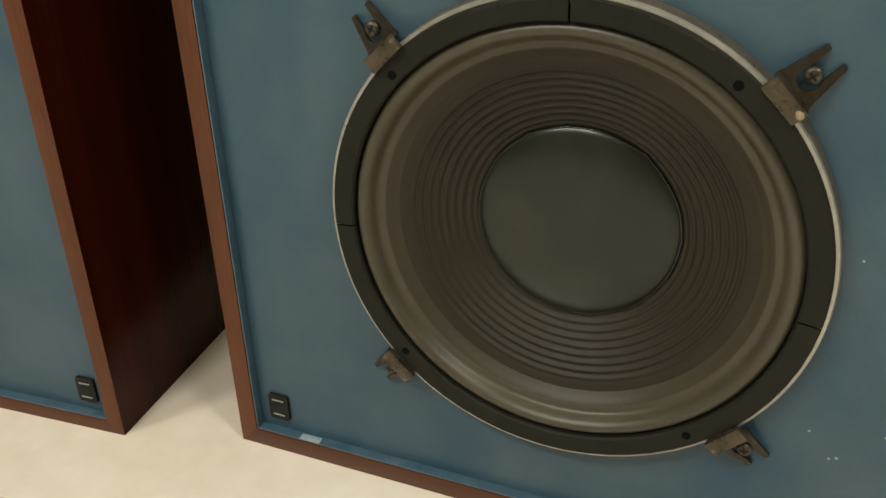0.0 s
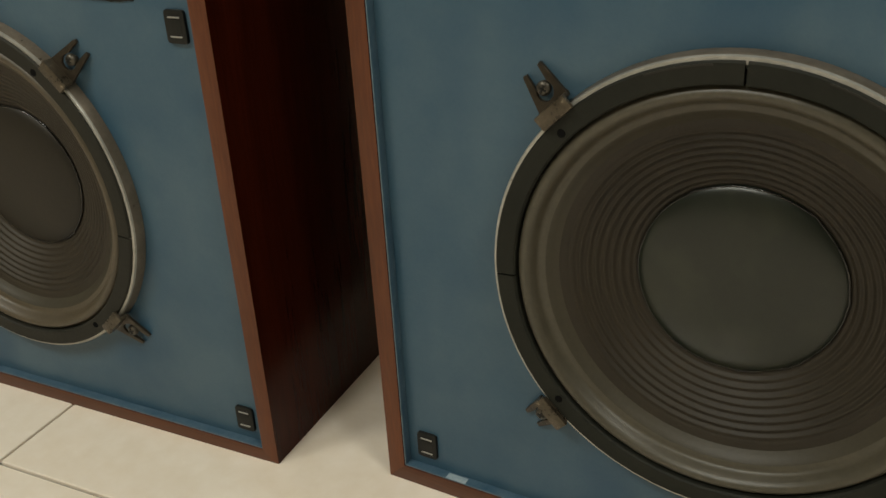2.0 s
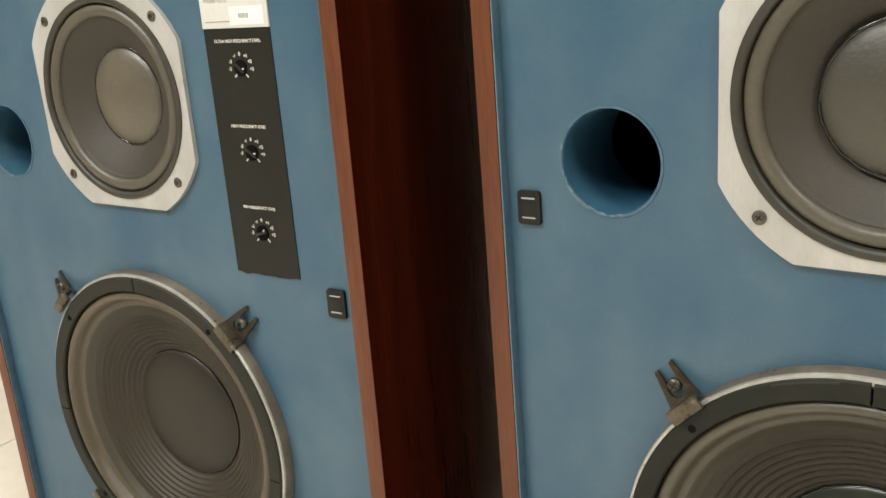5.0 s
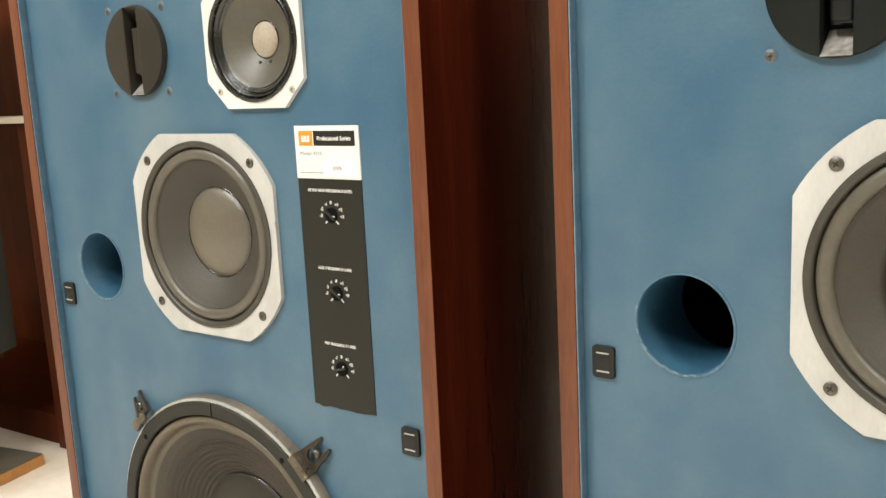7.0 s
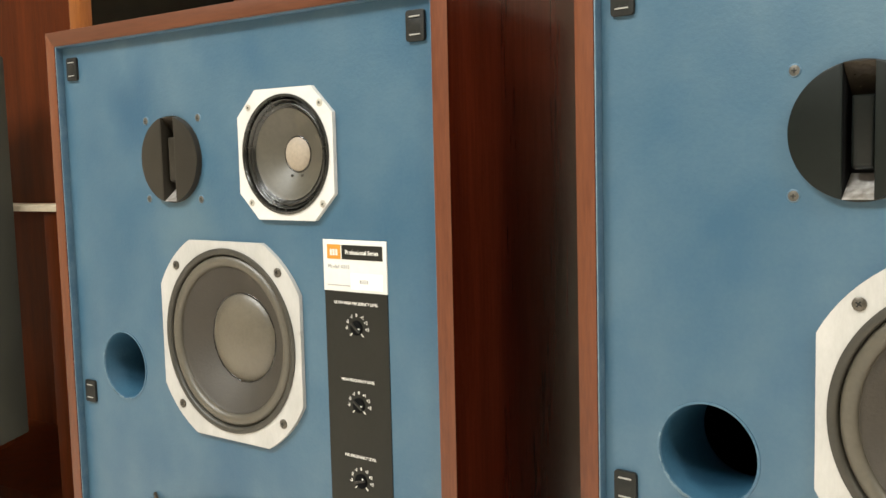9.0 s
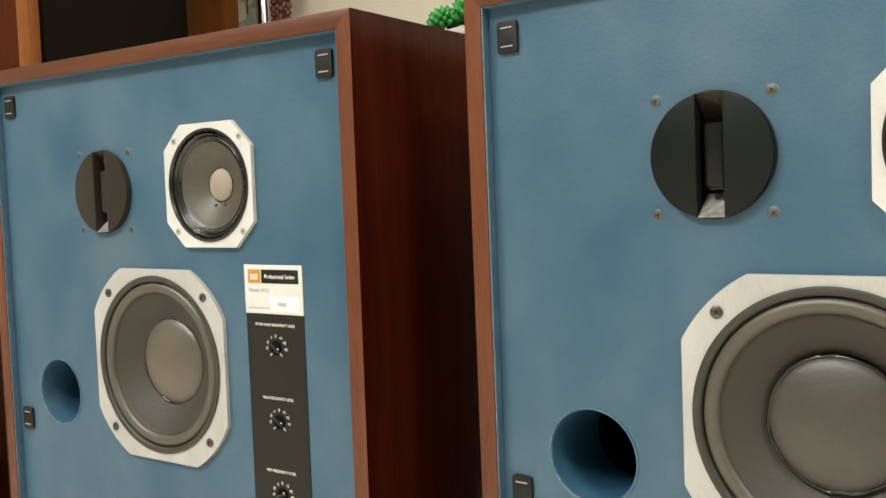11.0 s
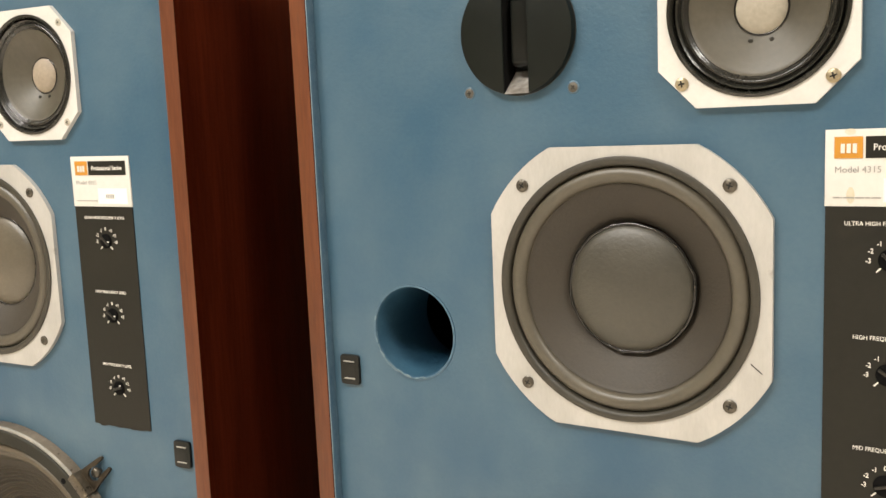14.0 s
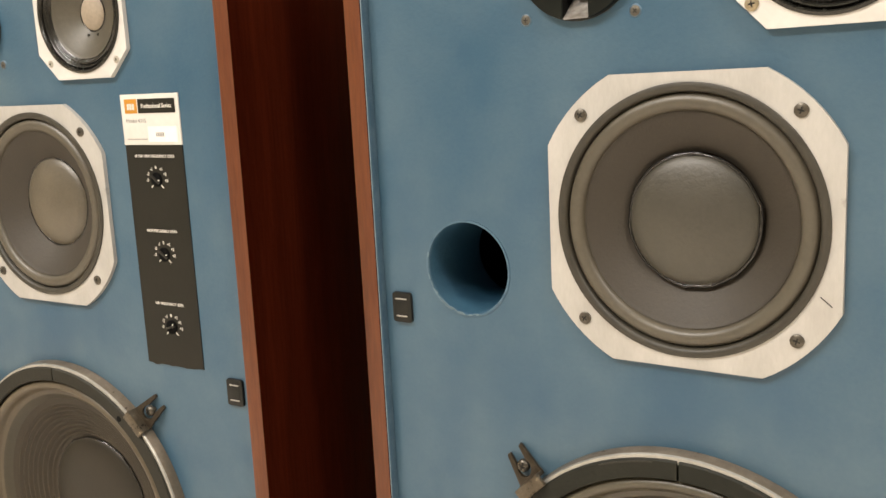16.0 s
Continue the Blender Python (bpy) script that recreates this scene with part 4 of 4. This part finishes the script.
for i in range(9):
    m = pose(-1.468 + rnd.uniform(-0.010, 0.004), 0.200 + rnd.uniform(-0.008, 0.004), 0.0125 * i, 0, 0, 6.5 + rnd.uniform(-3, 3))
    mag = part("magazine", boxed(-0.20, 0.0, -0.13, 0.0, 0.0, 0.0118, bevel=0.001), PAPER, None, "", m)
    tagged(mag, "yellowed magazine in a stack", "magazine", "stack of magazines")

# ---- ornaments on the left loudspeaker ----
plant = new("succulent")
plant.matrix_world = LEFT @ pose(0.490, 0.225, HIGH)
bm = bmesh.new()
bmesh.ops.create_icosphere(bm, subdivisions=3, radius=1.0, matrix=Matrix.Translation((0.004, 0, 0.006)) @ Matrix.Diagonal((0.040, 0.034, 0.012, 1)))
for v in bm.verts:
    v.co += 0.004 * noise.noise_vector(v.co * 60)
    v.co.z = max(0.0, v.co.z)
part("stone", bm, STONE, plant, "rough grey stone", angle=50)
bm = bmesh.new()
bmesh.ops.create_icosphere(bm, subdivisions=2, radius=1.0, matrix=Matrix.Translation((-0.026, -0.012, 0.009)) @ Matrix.Diagonal((0.013, 0.010, 0.006, 1)))
for v in bm.verts:
    v.co += 0.003 * noise.noise_vector(v.co * 120)
part("bark", bm, SOIL, plant, "brown bark", angle=50)
for k, (cx, cy, cz, sc) in enumerate(((-0.014, -0.010, 0.022, 1.0), (0.014, 0.004, 0.028, 1.35))):
    bm = bmesh.new()
    for i in range(46):
        a, e = i * 2.39996, math.asin(1 - (i + 0.5) / 46 * 1.15)
        d = Vector((math.cos(a) * math.cos(e), math.sin(a) * math.cos(e), math.sin(e)))
        m = Matrix.Translation(Vector((cx, cy, cz)) + d * 0.012 * sc) @ d.to_track_quat("Z", "Y").to_matrix().to_4x4() @ Matrix.Diagonal((0.0030 * sc, 0.0042 * sc, 0.0090 * sc, 1))
        bmesh.ops.create_icosphere(bm, subdivisions=1, radius=1.0, matrix=m)
    part("rosette", bm, GREEN, plant, "bright green fleshy leaves", angle=80)
tagged(plant, "green succulent on a grey stone", "plant")

POST = Vector((-1.502, 1.12, 0))
tube = new("chrome_post")
tube.matrix_world = Matrix.Translation(POST)
bm = lathe([(0, 0), (0.09, 0), (0.09, -0.012), (0.019, -0.020), (0.019, -1.62), (0.017, -1.64), (0, -1.64)], 40)
bm.transform(Matrix.Rotation(radians(-90), 4, "X"))
part("post", bm, CHROME, tube)
part("arm", boxed(0.0, 0.13, -0.008, 0.008, 1.585, 1.601, bevel=0.003), CHROME, tube)
tagged(tube, "polished chrome post with a short arm", "stand")
beads = new("bead_strings")
beads.matrix_world = Matrix.Translation(POST)
for col, (x, r) in enumerate(((0.040, 0.0095), (0.068, 0.0125), (0.096, 0.0105))):
    bm = bmesh.new()
    for i in range(int(0.62 / (r * 1.75))):
        bmesh.ops.create_icosphere(bm, subdivisions=2, radius=r, matrix=Matrix.Translation((x + 0.002 * math.sin(i * 2.3 + col), 0.0, 1.585 - r - i * r * 1.75)))
    part("bead_string", bm, BEAD, beads, "string of dark red beads", angle=80)
tagged(beads, "dark red bead strings hanging from a chrome post", "beads")
spray = new("leaf_spray")
spray.matrix_world = Matrix.Translation((-1.615, 1.16, 0))
rnd = random.Random(5)
stem = lathe([(0, 0), (0.005, 0), (0.003, -1.55), (0, -1.55)], 8)
stem.transform(Matrix.Rotation(radians(-90), 4, "X"))
part("stem", stem, SOIL, spray)
for i in range(26):
    bm = bmesh.new()
    pts = [(0.0, 0.0), (0.014, 0.016), (0.017, 0.032), (0.009, 0.050), (0.0, 0.060), (-0.009, 0.050), (-0.017, 0.032), (-0.014, 0.016)]
    prism(pts, -0.0004, 0.0004, bm)
    for v in bm.verts:
        v.co.y += 12 * v.co.x ** 2 + 2 * v.co.z ** 2
    part("leaf", bm, LEAF, spray, "", pose(rnd.uniform(-0.003, 0.003), rnd.uniform(-0.003, 0.003), 1.10 + 0.0175 * i, rnd.uniform(-20, 20), rnd.uniform(20, 75) * (1 if i % 2 else -1), rnd.uniform(-20, 20)))
tagged(spray, "slender plant with pale grey-green leaves before the wall", "plant")

# ---- floor tiles ----
floor = structure("floor", boxed(X0 - 0.12, X1 + 0.12, Y0 - 0.12, Y1 + 0.12, -0.10, -0.004), GROUT, "polished cream tiles with thin dark joints")
SIZE, JOINT = 0.60, 0.003
tile_me = mesh_of(boxed(0, SIZE - JOINT, 0, SIZE - JOINT, -0.010, 0.0, bevel=0.0008, seg=1), "tile", TILE)
turn = Matrix.Translation((-0.334, -0.152, 0)) @ Matrix.Rotation(radians(4.8), 4, "Z")
for i in range(-7, 8):
    for j in range(-7, 6):
        m = turn @ pose(i * SIZE + JOINT / 2, j * SIZE + JOINT / 2, 0)
        ends = [m @ Vector((a, b, 0)) for a in (0, SIZE) for b in (0, SIZE)]
        if max(e.x for e in ends) < X0 or min(e.x for e in ends) > X1 or max(e.y for e in ends) < Y0 or min(e.y for e in ends) > Y1:
            continue
        me = tile_me
        if min(e.x for e in ends) < X0 or max(e.x for e in ends) > X1 or min(e.y for e in ends) < Y0 or max(e.y for e in ends) > Y1:
            bm = boxed(0, SIZE - JOINT, 0, SIZE - JOINT, -0.010, 0.0, bevel=0.0008, seg=1)
            bm.transform(m)
            for co, no in (((X0, 0, 0), (-1, 0, 0)), ((X1, 0, 0), (1, 0, 0)), ((0, Y0, 0), (0, -1, 0)), ((0, Y1, 0), (0, 1, 0))):
                r = bmesh.ops.bisect_plane(bm, geom=bm.verts[:] + bm.edges[:] + bm.faces[:], plane_co=co, plane_no=no, clear_outer=True)
                cut = [e for e in r["geom_cut"] if isinstance(e, bmesh.types.BMEdge)]
                if cut:
                    bmesh.ops.contextual_create(bm, geom=cut)
            if not bm.faces:
                bm.free()
                continue
            bm.transform(m.inverted())
            me = mesh_of(bm, "tile", TILE)
        part("tile", me, None, floor, "", m)
